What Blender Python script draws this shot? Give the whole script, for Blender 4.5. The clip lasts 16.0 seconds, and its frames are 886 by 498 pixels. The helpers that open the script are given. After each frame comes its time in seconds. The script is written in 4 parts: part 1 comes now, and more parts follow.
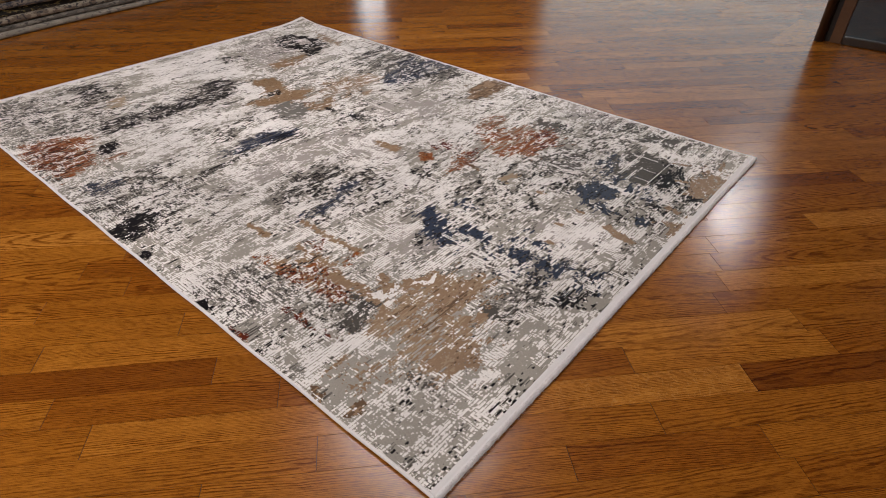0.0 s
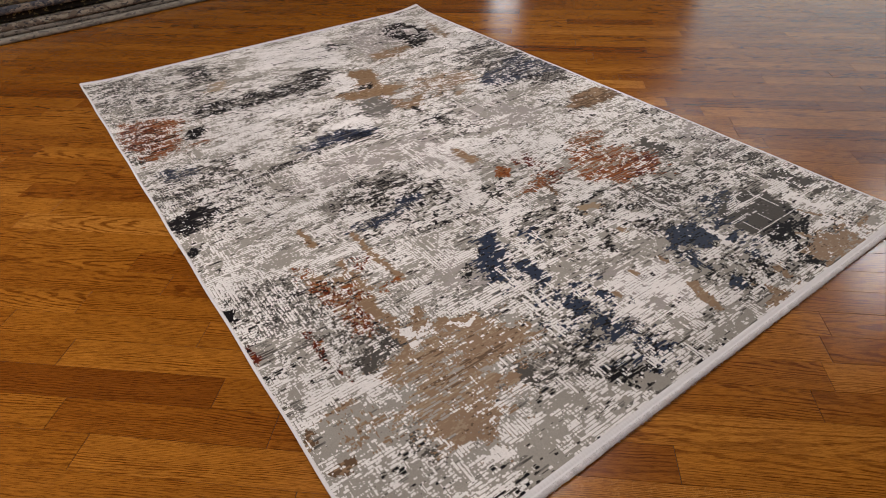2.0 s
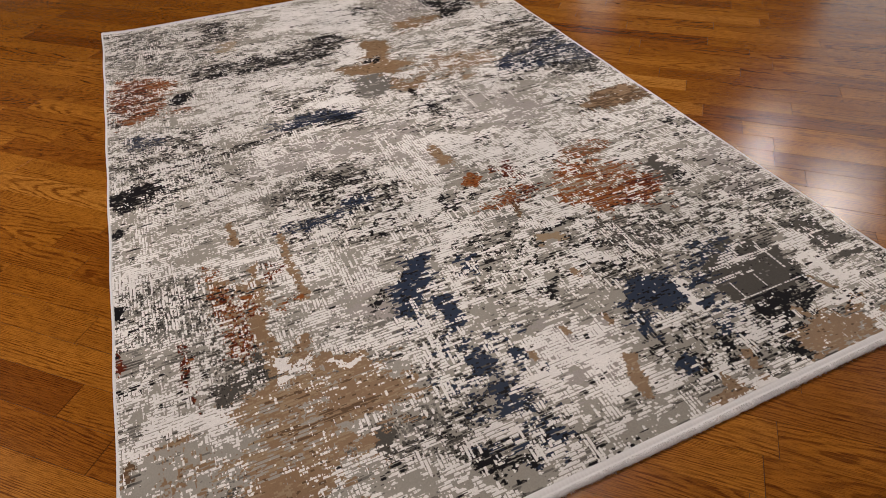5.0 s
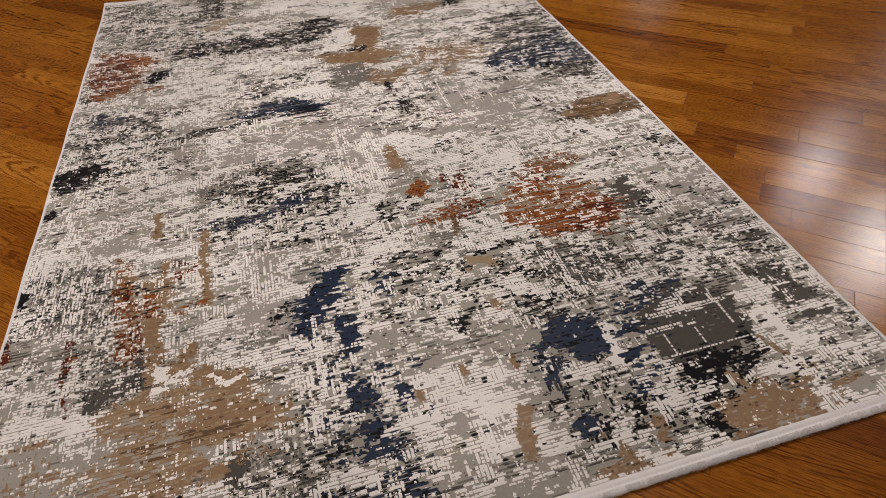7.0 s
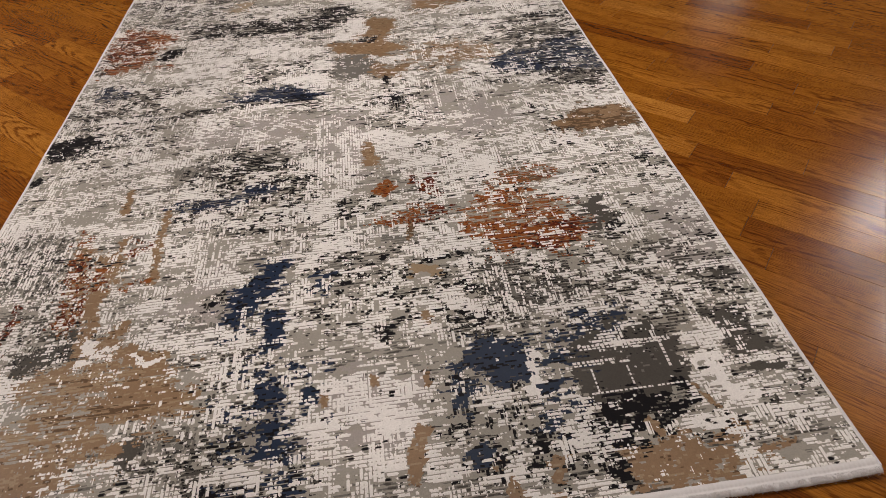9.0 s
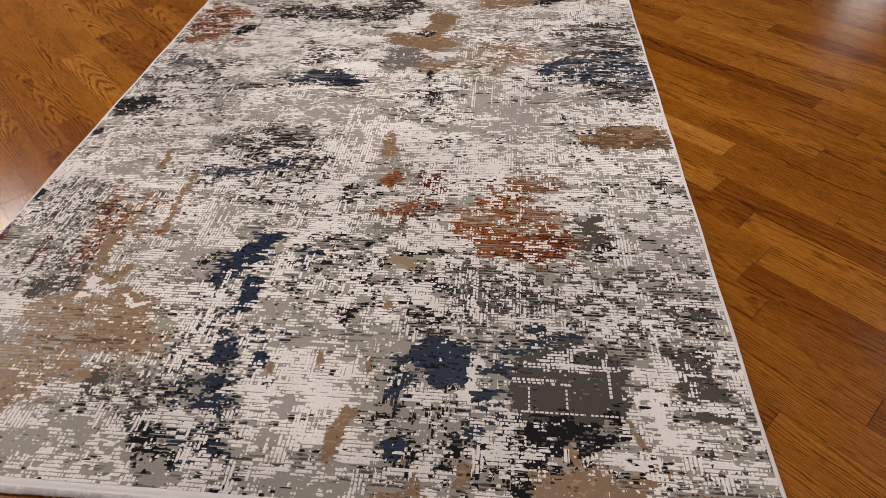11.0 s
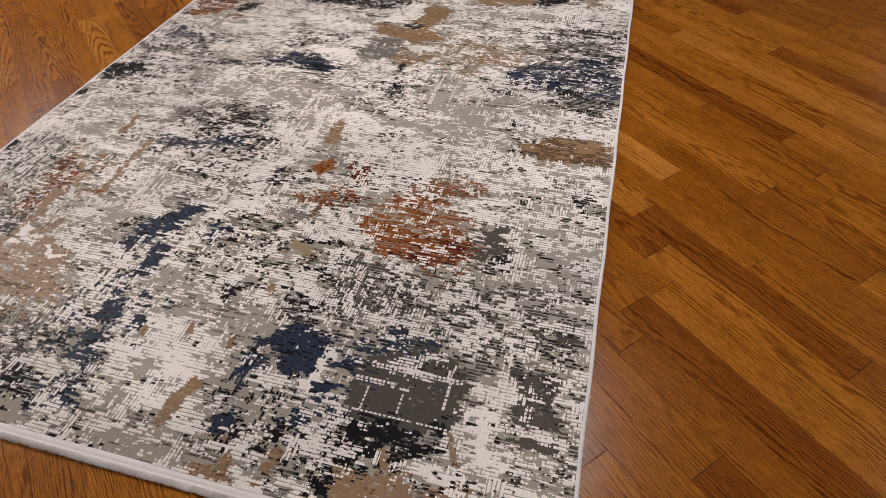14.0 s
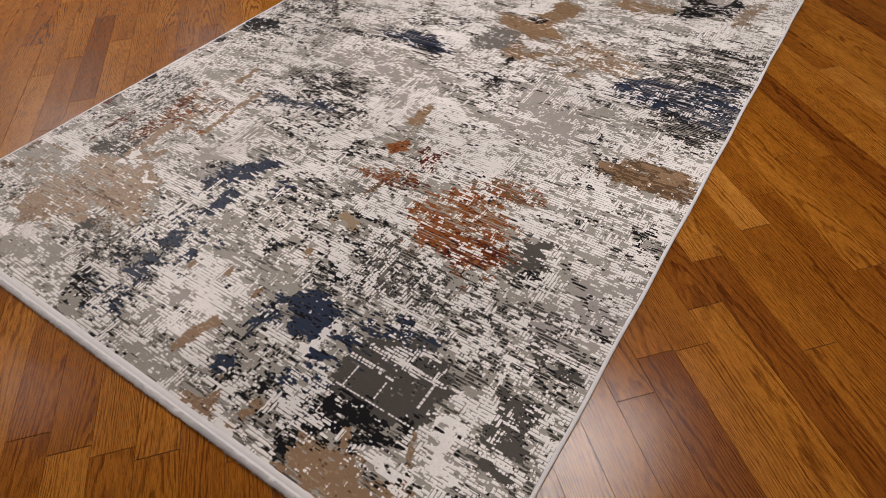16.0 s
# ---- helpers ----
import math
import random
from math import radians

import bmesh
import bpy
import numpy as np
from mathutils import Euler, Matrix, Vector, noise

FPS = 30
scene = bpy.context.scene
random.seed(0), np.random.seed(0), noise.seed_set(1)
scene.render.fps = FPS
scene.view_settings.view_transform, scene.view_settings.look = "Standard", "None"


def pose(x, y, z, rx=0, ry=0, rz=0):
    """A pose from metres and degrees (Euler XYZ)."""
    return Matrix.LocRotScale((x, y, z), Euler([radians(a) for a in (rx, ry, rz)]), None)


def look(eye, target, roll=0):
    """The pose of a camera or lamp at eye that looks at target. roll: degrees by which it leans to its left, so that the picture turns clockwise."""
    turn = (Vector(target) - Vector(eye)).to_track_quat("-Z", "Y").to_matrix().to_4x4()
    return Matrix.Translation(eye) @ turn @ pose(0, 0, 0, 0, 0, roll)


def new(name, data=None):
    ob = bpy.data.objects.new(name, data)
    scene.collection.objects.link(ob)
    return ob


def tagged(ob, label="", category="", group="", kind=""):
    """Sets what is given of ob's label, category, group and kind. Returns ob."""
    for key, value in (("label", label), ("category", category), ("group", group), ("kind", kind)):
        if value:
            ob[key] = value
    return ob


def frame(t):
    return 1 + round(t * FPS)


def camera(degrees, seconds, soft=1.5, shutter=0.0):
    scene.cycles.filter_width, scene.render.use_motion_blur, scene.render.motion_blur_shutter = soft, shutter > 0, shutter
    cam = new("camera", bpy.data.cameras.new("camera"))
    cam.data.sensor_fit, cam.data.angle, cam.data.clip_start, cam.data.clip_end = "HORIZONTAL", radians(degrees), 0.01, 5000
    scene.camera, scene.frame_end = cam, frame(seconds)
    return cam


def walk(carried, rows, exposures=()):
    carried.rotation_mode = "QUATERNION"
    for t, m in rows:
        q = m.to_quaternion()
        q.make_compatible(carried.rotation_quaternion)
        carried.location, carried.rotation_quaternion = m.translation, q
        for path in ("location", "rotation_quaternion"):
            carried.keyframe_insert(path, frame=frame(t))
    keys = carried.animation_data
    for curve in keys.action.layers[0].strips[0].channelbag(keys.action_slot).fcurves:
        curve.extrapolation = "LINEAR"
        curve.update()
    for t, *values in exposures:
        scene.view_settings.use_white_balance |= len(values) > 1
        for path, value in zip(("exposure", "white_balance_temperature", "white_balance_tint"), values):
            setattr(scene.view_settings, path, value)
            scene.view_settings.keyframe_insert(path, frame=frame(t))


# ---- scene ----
cam = camera(73.1, 16.0, soft=0.5)
PATH = [
    (0, (-1.521, -0.443, 1.164), (-0.293, 0.595, -0.026), 0.7),
    (0.5, (-1.428, -0.477, 1.16), (-0.337, 0.703, -0.031), 0.1),
    (1, (-1.335, -0.471, 1.155), (-0.362, 0.803, -0.041), -0.9),
    (1.5, (-1.247, -0.435, 1.169), (-0.325, 0.866, -0.039), -1.3),
    (2, (-1.182, -0.418, 1.167), (-0.283, 0.872, -0.069), -1.5),
    (2.5, (-1.088, -0.431, 1.174), (-0.253, 0.897, -0.067), -1.4),
    (3, (-0.997, -0.464, 1.169), (-0.278, 0.927, -0.076), -1.9),
    (3.5, (-0.895, -0.454, 1.164), (-0.226, 0.943, -0.101), -2.3),
    (4, (-0.795, -0.42, 1.177), (-0.143, 0.945, -0.131), -2.1),
    (4.2, (-0.759, -0.418, 1.177), (-0.112, 0.94, -0.141), -2.1),
    (6.3, (-0.308, -0.414, 1.154), (0.069, 0.985, -0.225), -2.9),
    (6.5, (-0.273, -0.404, 1.152), (0.101, 0.992, -0.231), -2.9),
    (7, (-0.186, -0.393, 1.154), (0.172, 0.999, -0.238), -2.5),
    (7.5, (-0.105, -0.401, 1.154), (0.186, 1.003, -0.24), -2.4),
    (8, (-0.034, -0.438, 1.156), (0.172, 0.98, -0.239), -2.5),
    (8.5, (0.052, -0.425, 1.144), (0.214, 0.992, -0.258), -3.0),
    (8.7, (0.085, -0.399, 1.145), (0.245, 1.013, -0.262), -2.9),
    (10.8, (0.409, -0.412, 1.161), (0.257, 1.004, -0.243), -2.5),
    (11, (0.439, -0.423, 1.161), (0.264, 0.988, -0.246), -2.7),
    (11.5, (0.526, -0.408, 1.152), (0.335, 0.989, -0.266), -2.9),
    (12, (0.607, -0.348, 1.172), (0.421, 1.04, -0.257), -2.6),
    (12.5, (0.669, -0.312, 1.181), (0.481, 1.075, -0.248), -2.7),
    (13, (0.734, -0.302, 1.174), (0.538, 1.083, -0.256), -2.3),
    (13.5, (0.812, -0.309, 1.179), (0.532, 1.062, -0.25), -1.9),
    (14, (0.903, -0.331, 1.182), (0.503, 1.008, -0.249), -2.2),
    (14.5, (0.982, -0.339, 1.183), (0.51, 0.966, -0.256), -2.6),
    (15, (1.044, -0.289, 1.172), (0.533, 0.988, -0.28), -2.4),
    (15.5, (1.094, -0.226, 1.206), (0.454, 0.986, -0.251), -2.8),
    (16, (1.14, -0.187, 1.191), (0.338, 0.931, -0.261), -3.3),
]
EXPOSURES = [(0, 1.46, 6500, 10), (1.2, 1.46, 6500, 10), (2.5, 1.36, 6520, 10), (4.0, 1.35, 6650, 10), (7.5, 1.32, 6850, 10), (12, 1.44, 6720, 10), (16, 1.45, 6580, 10)]
walk(cam, [(t, look(eye, target, roll)) for t, eye, target, roll in PATH], EXPOSURES)

# ---- light ----
CEIL = 2.75
world = bpy.data.worlds.new("dusk")
world.use_nodes = True
scene.world = world
sky = world.node_tree.nodes.new("ShaderNodeTexSky")
sky.sky_type, sky.sun_disc, sky.sun_elevation, sky.sun_rotation = "NISHITA", False, radians(8), radians(240)
world.node_tree.links.new(sky.outputs[0], world.node_tree.nodes["Background"].inputs[0])
world.node_tree.nodes["Background"].inputs[1].default_value = 0.07


def area_lamp(name, m, sx, sy, watts, colour):
    lamp = bpy.data.lights.new(name, "AREA")
    lamp.shape, lamp.size, lamp.size_y, lamp.energy, lamp.color = "RECTANGLE", sx, sy, watts, colour
    ob = new(name, lamp)
    ob.matrix_world = m
    return ob


WARM = (1.0, 0.95, 0.93)
COOL = (0.97, 0.97, 1.0)
# the two at x -4.0 and the one at y -2.4 are added fill, unseen
LAMPS = [(4.5, 2.25, 14, 0.42), (4.7, 3.3, 7, 0.34), (5.3, 0.85, 12, 0.40), (0.62, 1.65, 17, 1.0), (-4.0, 1.6, 46, 0.44), (-4.0, 3.2, 19, 0.44), (-3.0, -0.1, 0.8, 0.3), (-1.8, -2.4, 11, 0.44)]
for lx, ly, watts, wide in LAMPS:
    area_lamp("downlight_or_fill", look((lx, ly, CEIL - 0.035), (lx, ly, 0)), wide, wide, watts, WARM)
# daylight in the shopfront and in the narrow north window
area_lamp("shopfront_daylight", look((5.92, 0.35, 1.45), (0, 0.35, 1.45)), 7.6, 2.2, 3.6, (1.0, 0.90, 0.76))
area_lamp("north_daylight", look((3.45, 4.86, 0.6), (3.45, 0, 0.6)), 0.36, 0.9, 0.9, COOL)


# ---- helpers of the scene ----
def mesh_of(name, bm):
    me = bpy.data.meshes.new(name)
    bm.to_mesh(me)
    bm.free()
    return me


def part(name, bm, material, parent, label="", smooth=False):
    me = mesh_of(name, bm) if isinstance(bm, bmesh.types.BMesh) else bm
    if not me.materials:
        me.materials.append(material)
    if smooth:
        me.polygons.foreach_set("use_smooth", [True] * len(me.polygons))
    ob = new(name, me)
    ob.parent = parent
    if label:
        tagged(ob, label)
    return ob


def box(bm, x0, y0, z0, x1, y1, z1, bevel=0.0):
    made = bmesh.ops.create_cube(bm, size=1.0)["verts"]
    for v in made:
        v.co = Vector(((x0 + x1) / 2 + v.co.x * (x1 - x0), (y0 + y1) / 2 + v.co.y * (y1 - y0), (z0 + z1) / 2 + v.co.z * (z1 - z0)))
    if bevel:
        edges = list({e for v in made for e in v.link_edges})
        bmesh.ops.bevel(bm, geom=edges, offset=bevel, segments=2, affect="EDGES", profile=0.5)
    return bm


class Nodes:
    """A small shorthand for node materials."""

    def __init__(self, name):
        self.mat = bpy.data.materials.new(name)
        self.mat.use_nodes = True
        self.tree = self.mat.node_tree
        self.bsdf = self.tree.nodes["Principled BSDF"]

    def add(self, kind, **values):
        n = self.tree.nodes.new(kind)
        for key, value in values.items():
            if key in n.inputs:
                n.inputs[key].default_value = value
        return n

    def link(self, a, b):
        self.tree.links.new(a, b)

    def noise(self, vector, scale, detail=3.0, rough=0.55, distortion=0.0):
        n = self.add("ShaderNodeTexNoise")
        n.inputs["Scale"].default_value, n.inputs["Detail"].default_value = scale, detail
        n.inputs["Roughness"].default_value, n.inputs["Distortion"].default_value = rough, distortion
        self.link(vector, n.inputs["Vector"])
        return n.outputs["Fac"]

    def mapping(self, vector, scale=(1, 1, 1), turn=0.0):
        n = self.add("ShaderNodeMapping")
        n.inputs["Scale"].default_value = scale
        n.inputs["Rotation"].default_value = (0, 0, turn)
        self.link(vector, n.inputs["Vector"])
        return n.outputs[0]

    def ramp(self, fac, stops):
        n = self.add("ShaderNodeValToRGB")
        while len(n.color_ramp.elements) < len(stops):
            n.color_ramp.elements.new(0.5)
        for e, (at, colour) in zip(n.color_ramp.elements, stops):
            e.position = at
            e.color = (*colour, 1) if len(colour) == 3 else colour
        self.link(fac, n.inputs[0])
        return n.outputs[0]

    def mix(self, fac, a, b, blend="MIX"):
        n = self.add("ShaderNodeMix")
        n.data_type, n.blend_type = "RGBA", blend
        for socket, value in ((n.inputs[0], fac), (n.inputs[6], a), (n.inputs[7], b)):
            if isinstance(value, (int, float)):
                socket.default_value = value
            elif isinstance(value, tuple):
                socket.default_value = (*value, 1)
            else:
                self.link(value, socket)
        return n.outputs[2]

    def math(self, op, a, b=0.0, c=0.0):
        n = self.add("ShaderNodeMath")
        n.operation = op
        for socket, value in zip(n.inputs, (a, b, c)):
            if isinstance(value, (int, float)):
                socket.default_value = value
            else:
                self.link(value, socket)
        return n.outputs[0]

    def bump(self, height, strength, distance):
        n = self.add("ShaderNodeBump")
        n.inputs["Strength"].default_value, n.inputs["Distance"].default_value = strength, distance
        self.link(height, n.inputs["Height"])
        self.link(n.outputs[0], self.bsdf.inputs["Normal"])

    def place(self):
        return self.add("ShaderNodeNewGeometry").outputs["Position"]


def plain(name, colour, rough=0.6, metal=0.0, grain=40.0, spread=0.12):
    """A plain painted or woven surface with two scales of unevenness."""
    n = Nodes(name)
    big = n.noise(n.place(), grain / 12)
    fine = n.noise(n.place(), grain)
    both = n.math("ADD", n.math("MULTIPLY", big, 0.6), n.math("MULTIPLY", fine, 0.4))
    dark, light = tuple(c * (1 - spread) for c in colour), tuple(min(1, c * (1 + spread)) for c in colour)
    n.link(n.ramp(both, [(0.3, dark), (0.7, light)]), n.bsdf.inputs["Base Color"])
    n.bsdf.inputs["Roughness"].default_value, n.bsdf.inputs["Metallic"].default_value = rough, metal
    n.bump(fine, 0.15, 0.002)
    return n.mat


# ---- materials ----
PW, P_OFF = 0.093, 0.087  # the boards' width, and where their rows begin
PLANK_TURN = radians(138.0)  # the way the boards run
ALONG = Vector((math.cos(PLANK_TURN), math.sin(PLANK_TURN)))
ACROSS = Vector((math.sin(PLANK_TURN), -math.cos(PLANK_TURN)))


def oak(name, island):
    """Varnished oak strip; every board takes its own tone and its own piece of grain."""
    n = Nodes(name)
    if island:
        rnd = n.add("ShaderNodeNewGeometry").outputs["Random Per Island"]
        shade = n.math("ADD", n.math("MULTIPLY", n.math("FRACT", n.math("MULTIPLY", rnd, 5.7)), 0.55), 0.25)
    else:
        info = n.add("ShaderNodeObjectInfo")
        rnd = info.outputs["Random"]
        parted = n.add("ShaderNodeSeparateColor")
        n.link(info.outputs["Color"], parted.inputs[0])
        shade = parted.outputs[0]
    turned = n.mapping(n.place(), turn=-PLANK_TURN)
    shift = n.add("ShaderNodeCombineXYZ")
    n.link(n.math("MULTIPLY", rnd, 37.0), shift.inputs[0])
    n.link(n.math("MULTIPLY", rnd, 91.0), shift.inputs[1])
    moved = n.add("ShaderNodeVectorMath")
    n.link(turned, moved.inputs[0])
    n.link(shift.outputs[0], moved.inputs[1])
    at = moved.outputs[0]
    # year rings: arches along the board where it was cut through the heart, straight lines where it was not
    own = n.add("ShaderNodeSeparateXYZ")
    n.link(turned, own.inputs[0])
    y = n.math("SUBTRACT", n.math("FRACT", n.math("DIVIDE", n.math("SUBTRACT", n.math("MULTIPLY", own.outputs[1], -1.0), P_OFF), PW)), 0.5)
    heart = n.math("SUBTRACT", n.math("MULTIPLY", n.math("FRACT", n.math("MULTIPLY", rnd, 7.3)), 2.4), 1.2)
    off = n.math("SUBTRACT", y, heart)
    slow = n.noise(n.mapping(at, (2.6, 9.0, 1.0)), 1.0, 3.0)
    jitter = n.noise(n.mapping(at, (16.0, 150.0, 1.0)), 1.0, 2.0)
    along = n.math("MULTIPLY", own.outputs[0], n.math("ADD", n.math("MULTIPLY", n.math("FRACT", n.math("MULTIPLY", rnd, 13.7)), 46.0), 8.0))
    phase = n.math("ADD", n.math("ADD", n.math("MULTIPLY", n.math("MULTIPLY", off, off), 52.0), along), n.math("ADD", n.math("MULTIPLY", slow, 30.0), n.math("MULTIPLY", jitter, 4.5)))
    rings = n.math("ADD", n.math("MULTIPLY", n.math("SINE", phase), 0.5), 0.5)
    strength = n.noise(n.mapping(at, (2.5, 22.0, 1.0)), 1.0, 2.0)
    pores = n.noise(n.mapping(at, (26.0, 520.0, 1.0)), 1.0, 3.0, 0.75)
    fibre = n.noise(n.mapping(at, (3.0, 70.0, 1.0)), 1.0, 4.0, 0.6)
    cloud = n.noise(n.mapping(at, (0.5, 1.6, 1.0)), 9.0, 4.0, 0.6)
    tone = n.ramp(shade, [(0.0, (0.19, 0.052, 0.006)), (0.2, (0.30, 0.098, 0.010)), (0.5, (0.385, 0.141, 0.015)), (0.8, (0.46, 0.180, 0.022)), (1.0, (0.58, 0.252, 0.042))])
    c = n.mix(n.math("MULTIPLY", fibre, 0.45), tone, (0.50, 0.46, 0.42), "MULTIPLY")
    line = n.math("MULTIPLY", n.ramp(rings, [(0.50, (0, 0, 0)), (0.86, (1, 1, 1))]), n.ramp(strength, [(0.38, (0.35, 0.35, 0.35)), (0.58, (1.0, 1.0, 1.0))]))
    broken = n.ramp(n.noise(n.mapping(at, (16.0, 110.0, 1.0)), 1.0, 2.0), [(0.36, (0.25, 0.25, 0.25)), (0.52, (1, 1, 1))])
    c = n.mix(n.math("MULTIPLY", line, broken), c, (0.45, 0.35, 0.26), "MULTIPLY")
    c = n.mix(n.ramp(pores, [(0.47, (0, 0, 0)), (0.60, (0.75, 0.75, 0.75))]), c, (0.40, 0.31, 0.23), "MULTIPLY")
    c = n.mix(n.ramp(cloud, [(0.35, (0.0, 0.0, 0.0)), (0.7, (0.55, 0.55, 0.55))]), c, (0.60, 0.52, 0.46), "MULTIPLY")
    # silver ray flecks on a few boards
    fleck = n.noise(n.mapping(at, (48.0, 30.0, 1.0), 0.5), 1.0, 2.0, 0.5, 1.0)
    some = n.math("GREATER_THAN", n.math("FRACT", n.math("MULTIPLY", rnd, 17.0)), 0.93)
    squiggle = n.ramp(fleck, [(0.455, (0, 0, 0)), (0.475, (0.22, 0.22, 0.22)), (0.495, (0, 0, 0))])
    c = n.mix(n.math("MULTIPLY", n.math("MULTIPLY", some, n.math("GREATER_THAN", shade, 0.55)), squiggle), c, (0.62, 0.34, 0.10))
    n.link(c, n.bsdf.inputs["Base Color"])
    wear = n.noise(n.place(), 5.0, 4.0)
    n.link(n.math("ADD", n.math("MULTIPLY", wear, 0.14), 0.14), n.bsdf.inputs["Roughness"])
    n.bsdf.inputs["IOR"].default_value = 1.45
    rise = n.math("ADD", n.math("MULTIPLY", pores, -0.4), n.math("MULTIPLY", n.noise(n.place(), 7.0, 2.0), 2.0))
    n.bump(rise, 0.25, 0.0012)
    return n.mat


OAK, OAK_REST = oak("varnished_oak", False), oak("varnished_oak_rest", True)
GAP = plain("joint_filler", (0.075, 0.028, 0.007), 0.7)
PLASTER = plain("wall_paint", (0.62, 0.58, 0.52), 0.8)
DARK_WALL = plain("dark_wall_paint", (0.10, 0.075, 0.055), 0.8)
SLATE = plain("slate_wall_paint", (0.035, 0.045, 0.065), 0.7)
CEILING_PAINT = plain("ceiling_paint", (0.62, 0.60, 0.57), 0.85)

# ---- room ----
X0, X1, Y0, Y1 = -5.0, 6.0, -4.5, 4.95


def structure(name, bm, material, label):
    me = mesh_of(name, bm)
    me.materials.append(material)
    return tagged(new(name, me), label, kind="structure")


structure("ceiling", box(bmesh.new(), X0 - 0.2, Y0 - 0.2, CEIL, X1 + 0.2, Y1 + 0.2, CEIL + 0.15), CEILING_PAINT, "plain off-white painted ceiling over the shop")
structure("wall_west", box(bmesh.new(), X0 - 0.2, Y0 - 0.2, -0.1, X0, Y1 + 0.2, CEIL), DARK_WALL, "plain dark painted shop wall")
structure("wall_south", box(bmesh.new(), X0, Y0 - 0.2, -0.1, X1, Y0, CEIL), PLASTER, "plain light plastered shop wall")
bm = bmesh.new()
box(bm, X0, Y1, -0.1, 3.25, Y1 + 0.2, CEIL)
box(bm, 3.65, Y1, -0.1, X1, Y1 + 0.2, CEIL)
box(bm, 3.25, Y1, -0.1, 3.65, Y1 + 0.2, 0.15)
box(bm, 3.25, Y1, 1.05, 3.65, Y1 + 0.2, CEIL)
structure("wall_north", bm, DARK_WALL, "dark painted wall behind the rug pile with a narrow window")
bm = bmesh.new()
box(bm, X1, Y0 - 0.2, -0.1, X1 + 0.2, -3.45, CEIL)
box(bm, X1, 4.25, -0.1, X1 + 0.2, Y1 + 0.2, CEIL)
box(bm, X1, -3.45, -0.1, X1 + 0.2, 4.25, 0.3)
box(bm, X1, -3.45, 2.6, X1 + 0.2, 4.25, CEIL)
structure("wall_east", bm, SLATE, "dark slate wall around the wide shopfront opening")

# ---- floor ----
floor = structure("floor", box(bmesh.new(), X0, Y0, -0.10, X1, Y1, -0.0025), GAP, "oak strip parquet floor with glossy orange-brown varnish")
# end joints seen beside the rug, by row
JOINTS = {-9: (-0.06,), -8: (0.44, 1.24), -7: (0.2, 1.0), -6: (-0.085, 1.52), -5: (0.2, 1.1), -4: (-0.34, 1.27), -3: (0.6, 1.73), -2: (-0.21, 1.39), -1: (0.7, 1.795), 0: (1.585,), 1: (-0.69, 1.74), 3: (2.26,),
          12: (-0.337,), 14: (-0.243,), 15: (-0.762,), 16: (-0.422,), 17: (-0.04,), 18: (-0.613,), 19: (-0.25,), 20: (0.21,), 21: (-0.294,)}
# boards that stand out: row, a place along it, tone
STRIKING = [(12, -0.6, 0.14), (-6, -0.4, 0.05), (0, 1.3, 0.2), (17, 0.2, 0.97), (-2, -0.5, 0.85), (-9, -0.4, 0.85), (1, -1.0, 0.9), (-6, 1.2, 0.8), (3, 2.0, 0.9), (13, -0.5, 0.75), (23, 0.0, 0.8)]
dice = random.Random(7)


def board_mesh():
    """One board a metre long and one wide, chamfered, its top at nought."""
    bm = box(bmesh.new(), 0, 0, -0.02, 1, 1, 0)
    for v in bm.verts:
        if v.co.z > -0.001:
            v.co.x += 0.0006 if v.co.x < 0.5 else -0.0006
            v.co.y += 0.002 if v.co.y < 0.5 else -0.002
    for v in list(bm.verts):
        if v.co.z < -0.001:
            v.co.z = -0.0010
    return mesh_of("board", bm)


